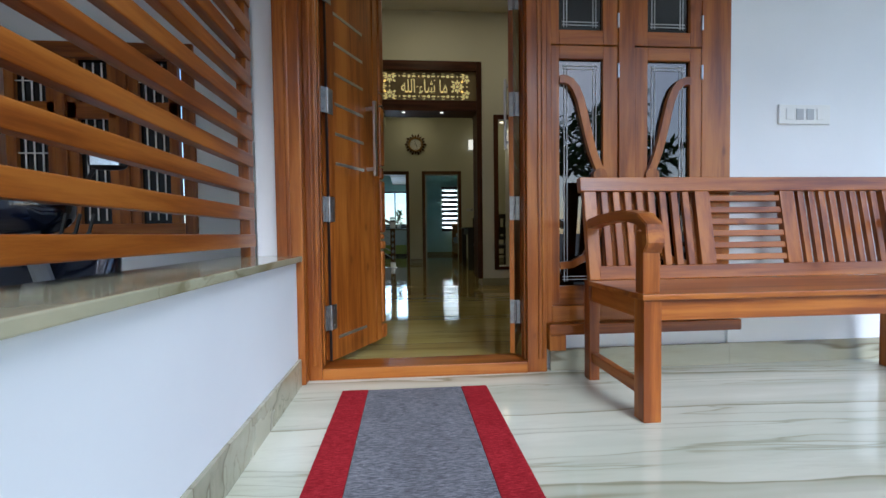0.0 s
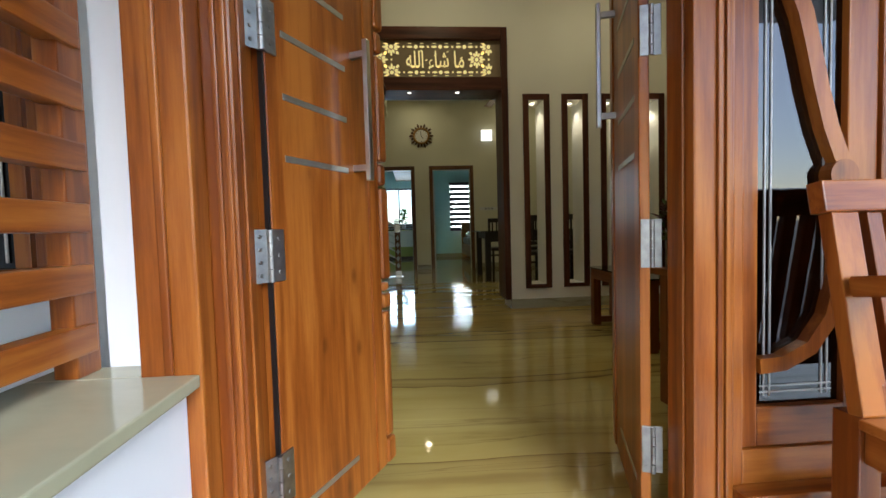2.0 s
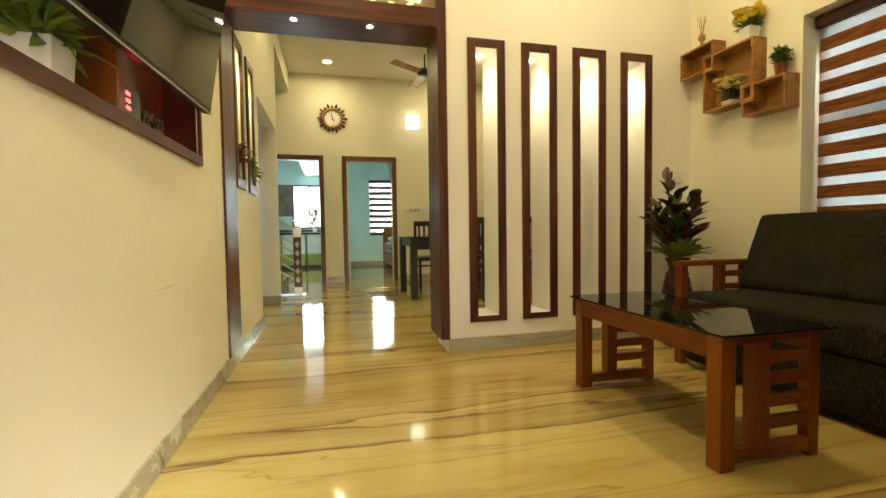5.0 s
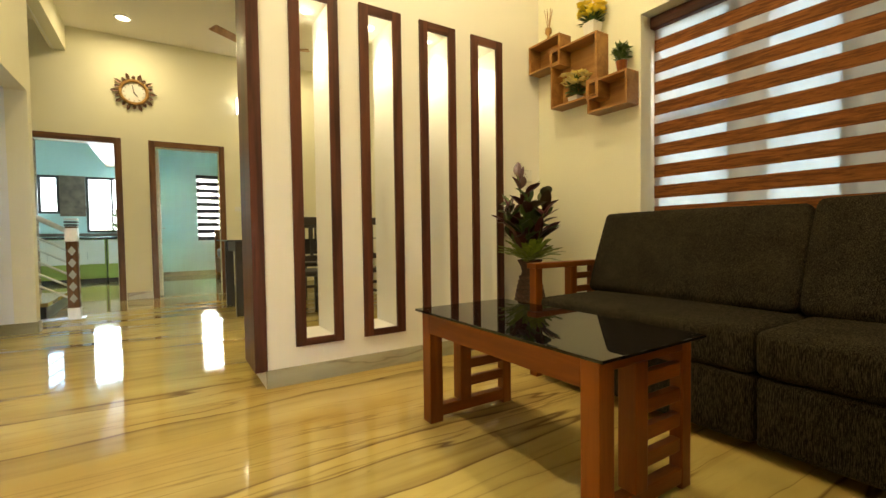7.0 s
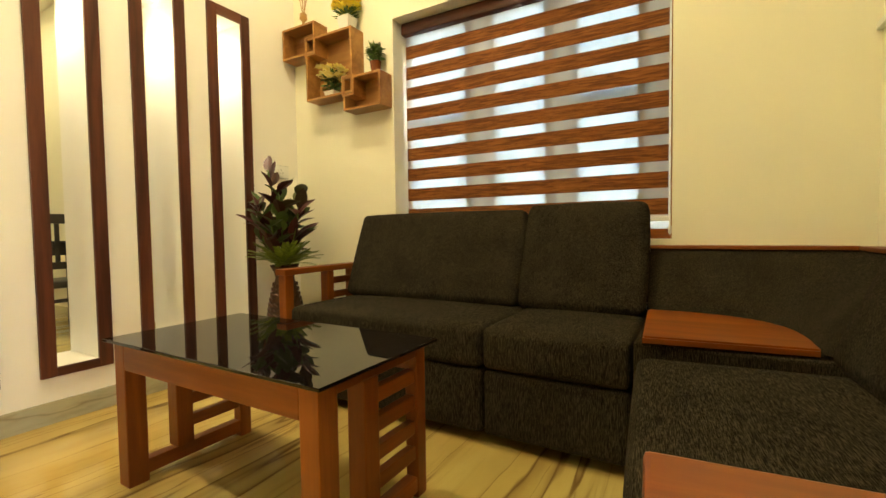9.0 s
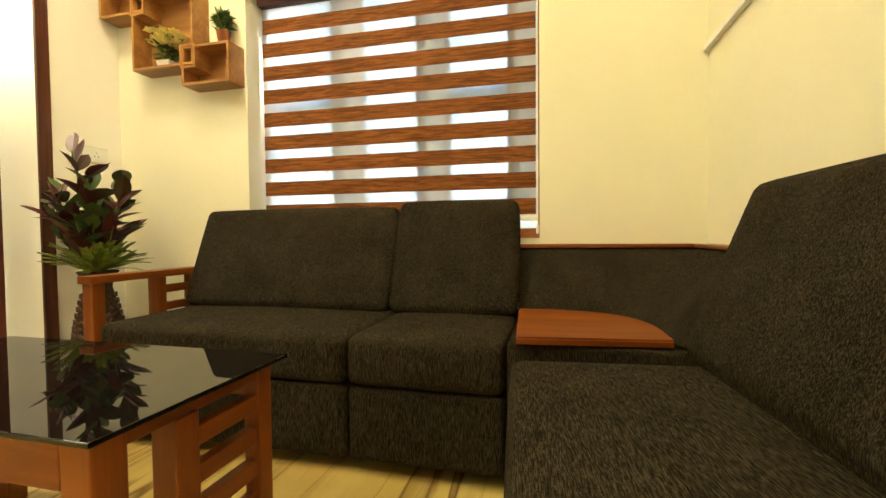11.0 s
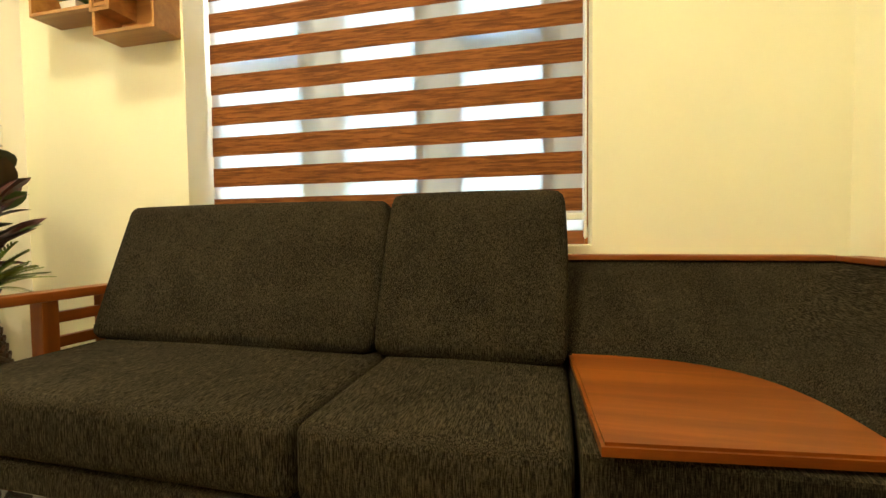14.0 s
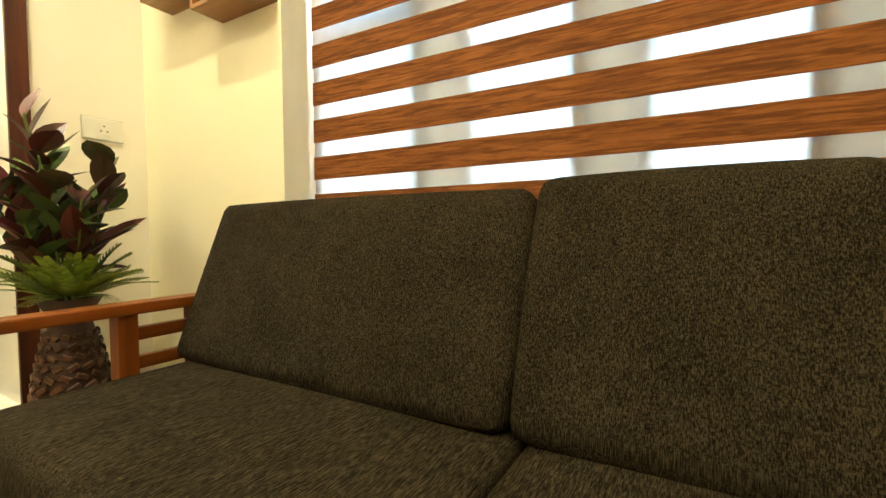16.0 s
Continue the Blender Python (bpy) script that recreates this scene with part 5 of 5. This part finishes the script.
def door_mat():
    t = thing("door_mat", "grey woven runner mat with red borders", "mat")
    grey = cloth("grey_mat_weave", (0.10, 0.10, 0.11), (0.30, 0.30, 0.32), 420.0)
    red = cloth("red_mat_weave", (0.22, 0.012, 0.016), (0.48, 0.035, 0.045), 420.0)
    part("field", block(0.370, 0.784, 1.98, 3.078, 0.0, 0.009, 0.003), grey, t)
    part("border", block(0.256, 0.369, 1.98, 3.082, 0.0, 0.0095, 0.003), red, t, "red woven border")
    part("border", block(0.785, 0.900, 1.98, 3.078, 0.0, 0.0095, 0.003), red, t, "red woven border")


door_mat()


# ---- television recess ----
def tv_recess():
    t = thing("tv_unit", "brown framed wall recess with dark red back panel", "tv unit")
    y0, y1, z0, z1 = 4.58, 6.335, 1.232, 2.49
    f = 0.045
    part("frame", block(LEFT, LEFT + 0.018, y0, y1, z0, z0 + f, 0.003), MAHOG["y"], t)
    part("frame", block(LEFT, LEFT + 0.018, y0, y1, z1 - f, z1, 0.003), MAHOG["y"], t)
    part("frame", block(LEFT, LEFT + 0.018, y0, y0 + f, z0 + f, z1 - f, 0.003), MAHOG["z"], t)
    part("frame", block(LEFT, LEFT + 0.018, y1 - f * 0.6, y1, z0 + f, z1 - f, 0.003), MAHOG["z"], t)
    part("divider", block(-0.04, LEFT + 0.016, 5.42, 5.465, z0 + f, z1 - f, 0.003), CEDAR["z"], t)
    redpanel = plain("dark_red_laminate", (0.07, 0.012, 0.008), 0.3, vary=0.2)
    part("side_lining", block(-0.042, LEFT - 0.001, 6.288, 6.299, 1.271, 2.449, 0), redpanel, t)
    part("floor_lining", block(-0.042, LEFT - 0.001, 5.466, 6.287, 1.271, 1.277, 0), redpanel, t)
    part("back_panel", block(-0.049, -0.042, 5.465, 6.299, 1.271, 2.449, 0), redpanel, t, "dark red back panel")
    box = thing("set_top_box", "black receiver box with red lamps in the recess", "receiver", (0.02, 5.62, 1.278))
    part("case", block(-0.05, 0.05, -0.09, 0.09, 0, 0.13, 0.004), BLACK, box)
    rl = glow("red_lamp", (1.0, 0.03, 0.03), 1.2)
    for z in (0.05, 0.075, 0.10):
        part("lamp", block(0.05, 0.053, -0.03, 0.0, z - 0.006, z + 0.006, 0.001), rl, box)
    for k in range(4):
        c = thing("cable", "thin black cable hanging in the recess", "cable")
        pts = [(0.03 + 0.01 * k, 5.66 + 0.03 * k + 0.02 * i, 1.280 + 0.012 * k + 0.05 * abs(math.sin(i * (0.6 + 0.1 * k)))) for i in range(12)]
        part("lead", sweep(pts, 0.006, 0.006), BLACK, c)


tv_recess()


def television():
    t = thing("television", "large flat black television tilted out from the recess", "television")
    m = Matrix.Translation((0.205, 5.55, 1.42)) @ Matrix.Rotation(radians(9), 4, "Y") @ Matrix.Rotation(radians(-4), 4, "Z")
    part("case", put(bmesh.new(), block(-0.035, 0.0, -0.62, 0.46, 0.0, 0.64, 0.006), m), BLACK, t)
    part("screen", put(bmesh.new(), block(0.0005, 0.003, -0.605, 0.445, 0.018, 0.625, 0.0), m), DARKGLASS, t, "dark reflecting screen")
    part("bezel", put(bmesh.new(), block(0.0, 0.004, -0.62, 0.46, -0.001, 0.005, 0.001), m), GREYPL, t, "thin grey lower edge")
    part("bracket", put(bmesh.new(), block(-0.16, -0.035, -0.2, 0.1, 0.22, 0.42, 0.006), m), BLACK, t)


television()


R2 = random.Random(21)
def round_pot(r, h):
    return lathe([(r * 0.8, 0), (r, h), (r - 0.006, h), (r - 0.01, h - 0.012)], 20)


for y in (7.36, 7.84):
    t = thing("niche_frame", "dark brown wooden frame round a lit wall niche", "frame", (LEFT, y, 0), 0, "wall niches")
    for a, b in ((-0.155, -0.09), (0.09, 0.155)):
        part("stile", block(0, 0.016, a, b, 1.215, 2.305, 0.003), MAHOG["z"], t)
    for a, b in ((1.215, 1.29), (2.24, 2.305)):
        part("rail", block(0, 0.016, -0.09, 0.09, a, b, 0.003), MAHOG["y"], t)
    lamp("niche_light", "SPOT", 1.2, (LEFT - 0.06, y, 2.22), (LEFT - 0.08, y, 1.2), 0.012, WARM, 110)
t = potted("flower_pot", "small pot of red and green leaves in a wall niche", (LEFT - 0.05, 7.36, 1.291), round_pot(0.04, 0.09), CERAMIC, bush(R2, 120, 0.035, 0.14, 0.12, 0.036, 0.08, (0, 80)), two_tone("red_green_leaves", (0.07, 0.12, 0.02), (0.30, 0.03, 0.02), 0.6))
t = potted("fern_pot", "small pot of bright green leaves in a wall niche", (LEFT - 0.05, 7.84, 1.291), round_pot(0.04, 0.06), CERAMIC, bush(R2, 150, 0.045, 0.15, 0.125, 0.028, 0.06, (-20, 80)), FERN)
t = potted("fern_pot", "bushy green plant in a white pot in the recess", (0.02, 5.22, 1.272), square_pot(0.07, 0.08, 0.12), CERAMIC, bush(R2, 150, 0.05, 0.14, 0.12, 0.03, 0.11, (-20, 80)), FERN)


# ---- stairs ----
def staircase():
    t = thing("staircase", "marble stairs rising behind a steel railing", "stairs")
    for k in range(5):
        x = 0.02 - 0.27 * k
        part("tread", block(x - 0.30, x + 0.02, 10.42, 11.64, 0.175 * k + 0.135, 0.175 * (k + 1), 0.004), FLOOR, t)
        part("riser", block(x - 0.27, x, 10.44, 11.64, 0, 0.175 * k + 0.135, 0), EBONY, t)


staircase()


def railing():
    t = thing("stair_railing", "steel railing with a square diamond-pattern newel post", "railing")
    nx, ny = 0.27, 10.33
    part("newel", block(nx - 0.05, nx + 0.05, ny - 0.05, ny + 0.05, 0.0, 0.98, 0.006), WALNUT["z"], t)
    for k in range(5):
        z = 0.22 + 0.125 * k
        for rot, dx, dy in ((0, 0, -0.051), (90, 0.051, 0)):
            b = block(-0.024, 0.024, -0.0015, 0.0015, -0.024, 0.024, 0)
            put_m = Matrix.Translation((nx + dx, ny + dy, z)) @ Matrix.Rotation(radians(rot), 4, "Z") @ Matrix.Diagonal((1, 1, 1.5, 1)) @ Matrix.Rotation(radians(45), 4, "Y")
            part("diamond", put(bmesh.new(), b, put_m), GREYPL, t)
    part("steel_sleeve", block(nx - 0.054, nx + 0.054, ny - 0.054, ny + 0.054, 0.82, 0.96, 0.004), STEEL, t)
    part("steel_sleeve", block(nx - 0.054, nx + 0.054, ny - 0.054, ny + 0.054, 0.0, 0.12, 0.004), STEEL, t)
    for z in (0.985, 1.015, 1.045):
        part("cap_plate", block(nx - 0.055, nx + 0.055, ny - 0.055, ny + 0.055, z, z + 0.018, 0.003), EBONY if z < 1.03 else STEEL, t)
    part("handrail", rod((nx - 0.04, ny, 0.93), (nx - 1.3, ny, 1.68), 0.026, 12), STEEL, t)
    for k in range(5):
        z = 0.28 + 0.125 * k
        part("rail", rod((nx - 0.05, ny, z - 0.05), (nx - 1.3, ny, z + 0.70), 0.011, 10), STEEL, t)
    for k in range(3):
        x = nx - 0.30 - 0.4 * k
        part("baluster", block(x - 0.015, x + 0.015, ny - 0.015, ny + 0.015, 0.10 + 0.23 * k, 1.10 + 0.24 * k, 0.003), STEEL, t)
    part("foot_plate", block(nx - 0.32, nx + 0.09, ny - 0.08, ny + 0.08, 0.0, 0.012, 0.003), STEEL, t)


railing()
t = thing("hanging_ornament", "string of pale shell discs hanging in the stairwell", "ornament", (-0.02, 9.95, 2.35))
part("cord", rod((0, 0, 0), (0, 0, 0.90), 0.003, 6), PLASTIC, t)
for k in range(9):
    a = k * 1.9
    part("disc", put(bmesh.new(), rod((0.05 * math.cos(a), 0.05 * math.sin(a), 0.06 * k), (0.05 * math.cos(a), 0.05 * math.sin(a), 0.06 * k + 0.012), 0.035, 12)), CERAMIC, t)
part("hook_bar", rod((0, -0.2, 0.90), (0, 1.72, 0.90), 0.006, 8), PLASTIC, t)


# ---- inner doors ----
def door_case(name, x0, x1, label):
    t = thing(name, label, "door")
    y0, y1, f = FAR - 0.02, FAR + 0.17, 0.075
    part("jamb", block(x0, x0 + f, y0, y1, 0, 2.20, 0.005), WALNUT["z"], t)
    part("jamb", block(x1 - f, x1, y0, y1, 0, 2.20, 0.005), WALNUT["z"], t)
    part("head", block(x0 + f, x1 - f, y0, y1, 2.12, 2.20, 0.005), WALNUT["x"], t)
    return t


door_case("door_2", -0.335, 0.635, "brown wooden door case of the kitchen, no leaf shut")
d3 = door_case("door_3", 0.942, 1.888, "brown wooden bedroom door case with an open white door")
leaf = part("leaf", block(1.02, 1.058, FAR + 0.175, FAR + 0.94, 0.01, 2.11, 0.004), PLASTIC, d3, "white panelled door leaf")
part("handle", rod((1.06, FAR + 0.86, 1.0), (1.11, FAR + 0.86, 1.0), 0.009, 10), STEEL, leaf)
for z in (0.35, 0.95, 1.55):
    part("panel", block(1.058, 1.064, FAR + 0.28, FAR + 0.80, z - 0.2, z + 0.25, 0.004), GREYPL, leaf)


# ---- dining room ----
def dining_table():
    t = thing("dining_table", "dark wooden dining table with a black glass top", "table")
    part("glass_top", block(1.64, 3.30, 9.30, 10.42, 0.800, 0.812, 0.003), DARKGLASS, t, "black glass top")
    for x in (1.72, 3.14):
        for y in (9.36, 10.26):
            part("leg", block(x, x + 0.09, y, y + 0.09, 0, 0.798, 0.005), EBONY, t)
    part("apron", block(1.81, 3.14, 9.39, 9.42, 0.68, 0.798, 0.003), EBONY, t)
    part("apron", block(1.81, 3.14, 10.29, 10.32, 0.68, 0.798, 0.003), EBONY, t)
    part("apron", block(1.75, 1.78, 9.45, 10.26, 0.68, 0.798, 0.003), EBONY, t)
    part("apron", block(3.17, 3.20, 9.45, 10.26, 0.68, 0.798, 0.003), EBONY, t)


dining_table()


def dining_chair():
    t = thing("dining_chair", "black wooden dining chair with an upright-slatted back", "chair", (0, 0, 0), 0, "chairs round the dining table")
    for x in (-0.21, 0.17):
        part("front_leg", block(x, x + 0.04, 0.17, 0.21, 0, 0.44, 0.004), EBONY, t)
        part("back_leg", block(x, x + 0.04, -0.21, -0.17, 0, 1.04, 0.004), EBONY, t)
        part("side_rail", block(x + 0.008, x + 0.032, -0.17, 0.17, 0.17, 0.20, 0.003), EBONY, t)
    part("seat", put(bmesh.new(), cushion(0.44, 0.44, 0.06, 0.02, 0.01, 6), Matrix.Translation((0, 0, 0.42))), EBONY, t)
    part("top_rail", block(-0.17, 0.17, -0.205, -0.175, 0.96, 1.04, 0.004), EBONY, t)
    part("mid_rail", block(-0.17, 0.17, -0.20, -0.178, 0.58, 0.64, 0.004), EBONY, t)
    for k in range(4):
        x = -0.125 + 0.083 * k
        part("back_slat", block(x - 0.016, x + 0.016, -0.196, -0.182, 0.64, 0.96, 0.003), EBONY, t)
    part("stretcher", block(-0.17, 0.17, -0.20, -0.18, 0.30, 0.33, 0.003), EBONY, t)
    return t


chair = dining_chair()
chair.matrix_basis = pose(2.35, 9.10, 0)
copy_thing(chair, pose(3.02, 9.12, 0, 0, 0, 4))
copy_thing(chair, pose(2.24, 10.62, 0, 0, 0, 180))
copy_thing(chair, pose(2.92, 10.60, 0, 0, 0, 176))


def wall_clock():
    t = thing("wall_clock", "round sunburst wall clock in dark gilt", "clock", (0.802, FAR, 2.83))
    turn = Matrix.Rotation(radians(90), 4, "X")
    ring = bmesh.new()
    for k in range(40):
        a, b = 2 * math.pi * k / 40, 2 * math.pi * (k + 1) / 40
        put(ring, rod((0.155 * math.cos(a), -0.03, 0.155 * math.sin(a)), (0.155 * math.cos(b), -0.03, 0.155 * math.sin(b)), 0.022, 8))
    part("ring", ring, GOLD, t, smooth=True)
    for k in range(20):
        a = 2 * math.pi * k / 20
        ln = 0.26 if k % 2 == 0 else 0.225
        b = put(bmesh.new(), leaf_blade(ln - 0.165, 0.045, 0.0, 0.3), Matrix.Translation((0.168 * math.cos(a), -0.02, 0.168 * math.sin(a))) @ Matrix.Rotation(-a, 4, "Y") @ Matrix.Rotation(radians(90), 4, "X"))
        bmesh.ops.solidify(b, geom=b.faces[:], thickness=0.008)
        part("ray", b, plain("dark_bronze", (0.10, 0.045, 0.018), 0.4, 0.4, 0.3, 20) if k == 0 else bpy.data.materials["dark_bronze"], t)
    face = part("dial", put(bmesh.new(), lathe([(0.135, 0.006), (0.14, 0.016), (0.13, 0.02)], 32), turn), CERAMIC, t, "cream dial")
    for k in range(12):
        a = 2 * math.pi * k / 12
        part("hour_mark", put(bmesh.new(), block(0.105, 0.122, -0.0235, -0.0205, -0.004, 0.004, 0), Matrix.Rotation(-a, 4, "Y")), BLACK, face)
    for a, ln, w in ((100, 0.10, 0.005), (-55, 0.065, 0.007)):
        part("clock_needle", put(bmesh.new(), block(-0.015, ln, -0.027, -0.024, -w, w, 0), Matrix.Rotation(radians(-a), 4, "Y")), BLACK, face)


wall_clock()


def wall_lamp():
    t = thing("wall_lamp", "lit square white glass wall lamp", "lamp", (2.19, FAR, 2.825))
    part("back_plate", block(-0.13, 0.13, -0.02, 0, -0.13, 0.13, 0.004), STEEL, t)
    part("shade", block(-0.115, 0.115, -0.085, -0.02, -0.115, 0.115, 0.012, 3), glow("lamp_shade_glow", (1.0, 0.90, 0.68), 0.45), t, "glowing white glass shade")


wall_lamp()


def ceiling_fan():
    t = thing("ceiling_fan", "brown three-bladed ceiling fan, at rest", "fan", (2.18, 10.47, 0))
    part("rod", rod((0, 0, 3.30), (0, 0, CEIL), 0.014, 10), EBONY, t)
    part("motor", lathe([(0.05, 3.24), (0.11, 3.26), (0.12, 3.30), (0.10, 3.33), (0.03, 3.35)], 28), EBONY, t, smooth=True)
    for k in range(3):
        b = block(0.12, 0.66, -0.065, 0.065, -0.004, 0.004, 0.003)
        part("blade", put(bmesh.new(), b, Matrix.Translation((0, 0, 3.285)) @ Matrix.Rotation(radians(214.5 + 120 * k), 4, "Z") @ Matrix.Rotation(radians(10), 4, "X")), BEECH, t)


ceiling_fan()


# ---- kitchen and bedroom beyond the doorways ----
def plain_window(name, x0, x1, z0, z1, y, label, mats, n=2):
    t = thing(name, label, "window")
    f = 0.05
    for a, b in ((x0, x0 + f), (x1 - f, x1)):
        part("window_frame", block(a, b, y + 0.02, y + 0.10, z0, z1, 0.004), mats, t)
    for a, b in ((z0, z0 + f), (z1 - f, z1)):
        part("window_frame", block(x0 + f, x1 - f, y + 0.02, y + 0.10, a, b, 0.004), mats, t)
    for k in range(1, n):
        x = x0 + (x1 - x0) * k / n
        part("mullion", block(x - 0.02, x + 0.02, y + 0.03, y + 0.09, z0 + f, z1 - f, 0.003), mats, t)
    p = part("pane", block(x0 + f, x1 - f, y + 0.06, y + 0.065, z0 + f, z1 - f, 0), GLASS, t)
    p.visible_shadow = False
    return t


plain_window("window_4", -0.22, 0.62, 0.98, 2.10, KEND, "dark-framed kitchen window", EBONY)
plain_window("window_5", -0.95, -0.62, 1.35, 2.10, KEND, "narrow dark-framed kitchen window", EBONY, 1)
plain_window("window_6", 1.75, 2.75, 0.78, 2.16, KEND, "dark-framed bedroom window", EBONY)

LIME = plain("lime_laminate", (0.34, 0.42, 0.09), 0.3, vary=0.06)
GRANITE = plain("black_granite", (0.015, 0.015, 0.016), 0.12, vary=0.5, scale=60)
STONE = plain("grey_brown_stone_tile", (0.17, 0.13, 0.10), 0.5, vary=0.4, scale=9)
setting("backsplash", boxes((-0.62, -0.22, KEND - 0.012, KEND, 1.30, 2.10), (-1.6, 0.70, KEND - 0.011, KEND, 0.90, 0.96)), STONE, "grey-brown tile strip between the kitchen windows", "trim")
for x in (-1.60, -1.02, -0.44, 0.14):
    t = thing("kitchen_cabinet", "lime green kitchen base cabinet with a white door", "cabinet", (x, KEND - 0.56, 0), 0, "kitchen base cabinets")
    part("body", block(0, 0.56, 0.02, 0.54, 0.08, 0.84, 0.003), LIME, t)
    part("plinth", block(0.01, 0.55, 0.06, 0.54, 0, 0.08, 0), EBONY, t)
    door = part("door", block(0.02, 0.54, 0.0, 0.02, 0.36, 0.83, 0.004), PLASTIC, t, "white door front")
    part("handle", rod((0.28, -0.02, 0.45), (0.28, -0.02, 0.60), 0.006, 8), STEEL, door)
t = thing("worktop", "black granite kitchen worktop", "worktop")
part("slab", block(-1.62, 0.715, KEND - 0.60, KEND - 0.014, 0.842, 0.882, 0.004), GRANITE, t)
t = thing("kitchen_tap", "bent steel tap by the kitchen window", "tap", (0.30, KEND - 0.15, 0.882))
part("spout", sweep([(0, 0, 0), (0, 0, 0.2), (0, -0.03, 0.27), (0, -0.09, 0.29), (0, -0.14, 0.25)], 0.02, 0.02), STEEL, t)
t = thing("window_plant", "leafy plant on the kitchen window ledge", "plant", (0.32, KEND - 0.06, 0.98))
part("pot", lathe([(0.05, -0.098), (0.06, 0.02), (0.052, 0.02)], 16), CERAMIC, t)
part("leaves", bush(R2, 60, 0.05, 0.45, 0.16, 0.06, 0.02, (-10, 70)), GREEN, t)
t = thing("wall_cabinet", "pale wooden kitchen wall cabinet", "cabinet", (LEFT - 1.75, 13.0, 1.45))
part("body", block(0, 0.34, 0, 1.6, 0, 0.75, 0.004), PLASTIC, t)
setting("kitchen_ceiling_tiles", boxes((0.13, 0.716, FAR + 0.16, KEND, 2.32, CEIL - 0.004)), plain("brown_slate_cladding", (0.32, 0.24, 0.14), 0.6, vary=0.4, scale=5), "brown cladding bulkhead in the kitchen", "trim")


def bed():
    t = thing("bed", "wooden bed with a patterned cover and white pillow", "bed", (2.05, 13.35, 0))
    part("frame", block(0, 1.55, 0, 2.05, 0.10, 0.40, 0.01), BEECH, t)
    part("headboard", block(0, 1.55, 2.05, 2.12, 0, 1.02, 0.02), BEECH, t)
    for x in (0.02, 1.43):
        for y in (0.02, 1.93):
            part("leg", block(x, x + 0.1, y, y + 0.1, 0, 0.10, 0.004), BEECH, t)
    part("mattress", put(bmesh.new(), cushion(1.50, 2.0, 0.20, 0.05, 0.01, 8), Matrix.Translation((0.775, 1.02, 0.40))), cloth("patterned_bedcover", (0.30, 0.32, 0.33), (0.70, 0.70, 0.68), 14.0), t, "grey and white patterned cover")
    part("pillow", put(bmesh.new(), cushion(0.62, 0.40, 0.14, 0.06, 0.02, 8), Matrix.Translation((0.42, 1.75, 0.60))), CERAMIC, t)


bed()


def bedroom_blind():
    t = thing("zebra_blind", "dark and sheer banded blind on the bedroom window", "blind")
    y = KEND - 0.02
    part("cassette", block(1.72, 2.78, y - 0.05, y + 0.01, 2.16, 2.24, 0.01), EBONY, t)
    part("sheer", block(1.73, 2.77, y - 0.004, y - 0.0025, 0.80, 2.16, 0), SHEER, t)
    for k in range(9):
        z = 0.78 + 0.152 * k
        part("band", block(1.73, 2.77, y - 0.012, y - 0.009, z, z + 0.10, 0), EBONY, t)


bedroom_blind()

# the sky's light in the openings of the back windows
for wx, wz, ww, wh, watts in ((0.2, 1.54, 0.74, 1.02, 8.0), (2.25, 1.47, 0.9, 1.28, 60.0)):
    lamp("window_daylight", "AREA", watts, (wx, KEND + 0.12, wz), (wx, KEND - 2, wz), (ww, wh), (0.86, 0.95, 1.0))


# ---- trees in the yard, mirrored in the porch panes ----
def tree():
    t = thing("tree", "leafy garden tree in the front yard", "tree", (0, 0, -0.45), 0, "yard trees")
    rng = random.Random(3)
    bark = plain("grey_bark", (0.12, 0.09, 0.07), 0.9, vary=0.4, scale=8, bumpy=0.8)
    trunk = rod((0, 0, 0), (0.1, 0.05, 2.4), 0.16, 12, 0.10)
    crown = bmesh.new()
    for k in range(9):
        a = k * 2.4
        tip = Vector((1.3 * math.cos(a) * rng.uniform(0.5, 1), 1.3 * math.sin(a) * rng.uniform(0.5, 1), rng.uniform(2.9, 4.6)))
        put(trunk, rod((0.1, 0.05, 2.2), tip, 0.06, 8, 0.015))
        clump = bush(rng, 55, 0.55, 0.5, 0.42, 0.14, -0.2, (-40, 70))
        put(crown, clump, Matrix.Translation(tip))
    part("trunk", trunk, bark, t)
    tagged(part("crown", crown, GREEN, t), kind="stuff")
    return t


first_tree = tree()
first_tree.matrix_basis = pose(-1.2, -7.5, -0.45)
copy_thing(first_tree, pose(2.6, -9.0, -0.45, 0, 0, 70))
copy_thing(first_tree, pose(6.5, -6.5, -0.45, 0, 0, 150))
for tx, ty, tr in ((0.4, -6.3, 30), (4.6, -7.6, 200), (-3.6, -8.2, 110), (1.4, -10.8, 250), (8.2, -9.5, 20)):
    copy_thing(first_tree, pose(tx, ty, -0.45, 0, 0, tr))
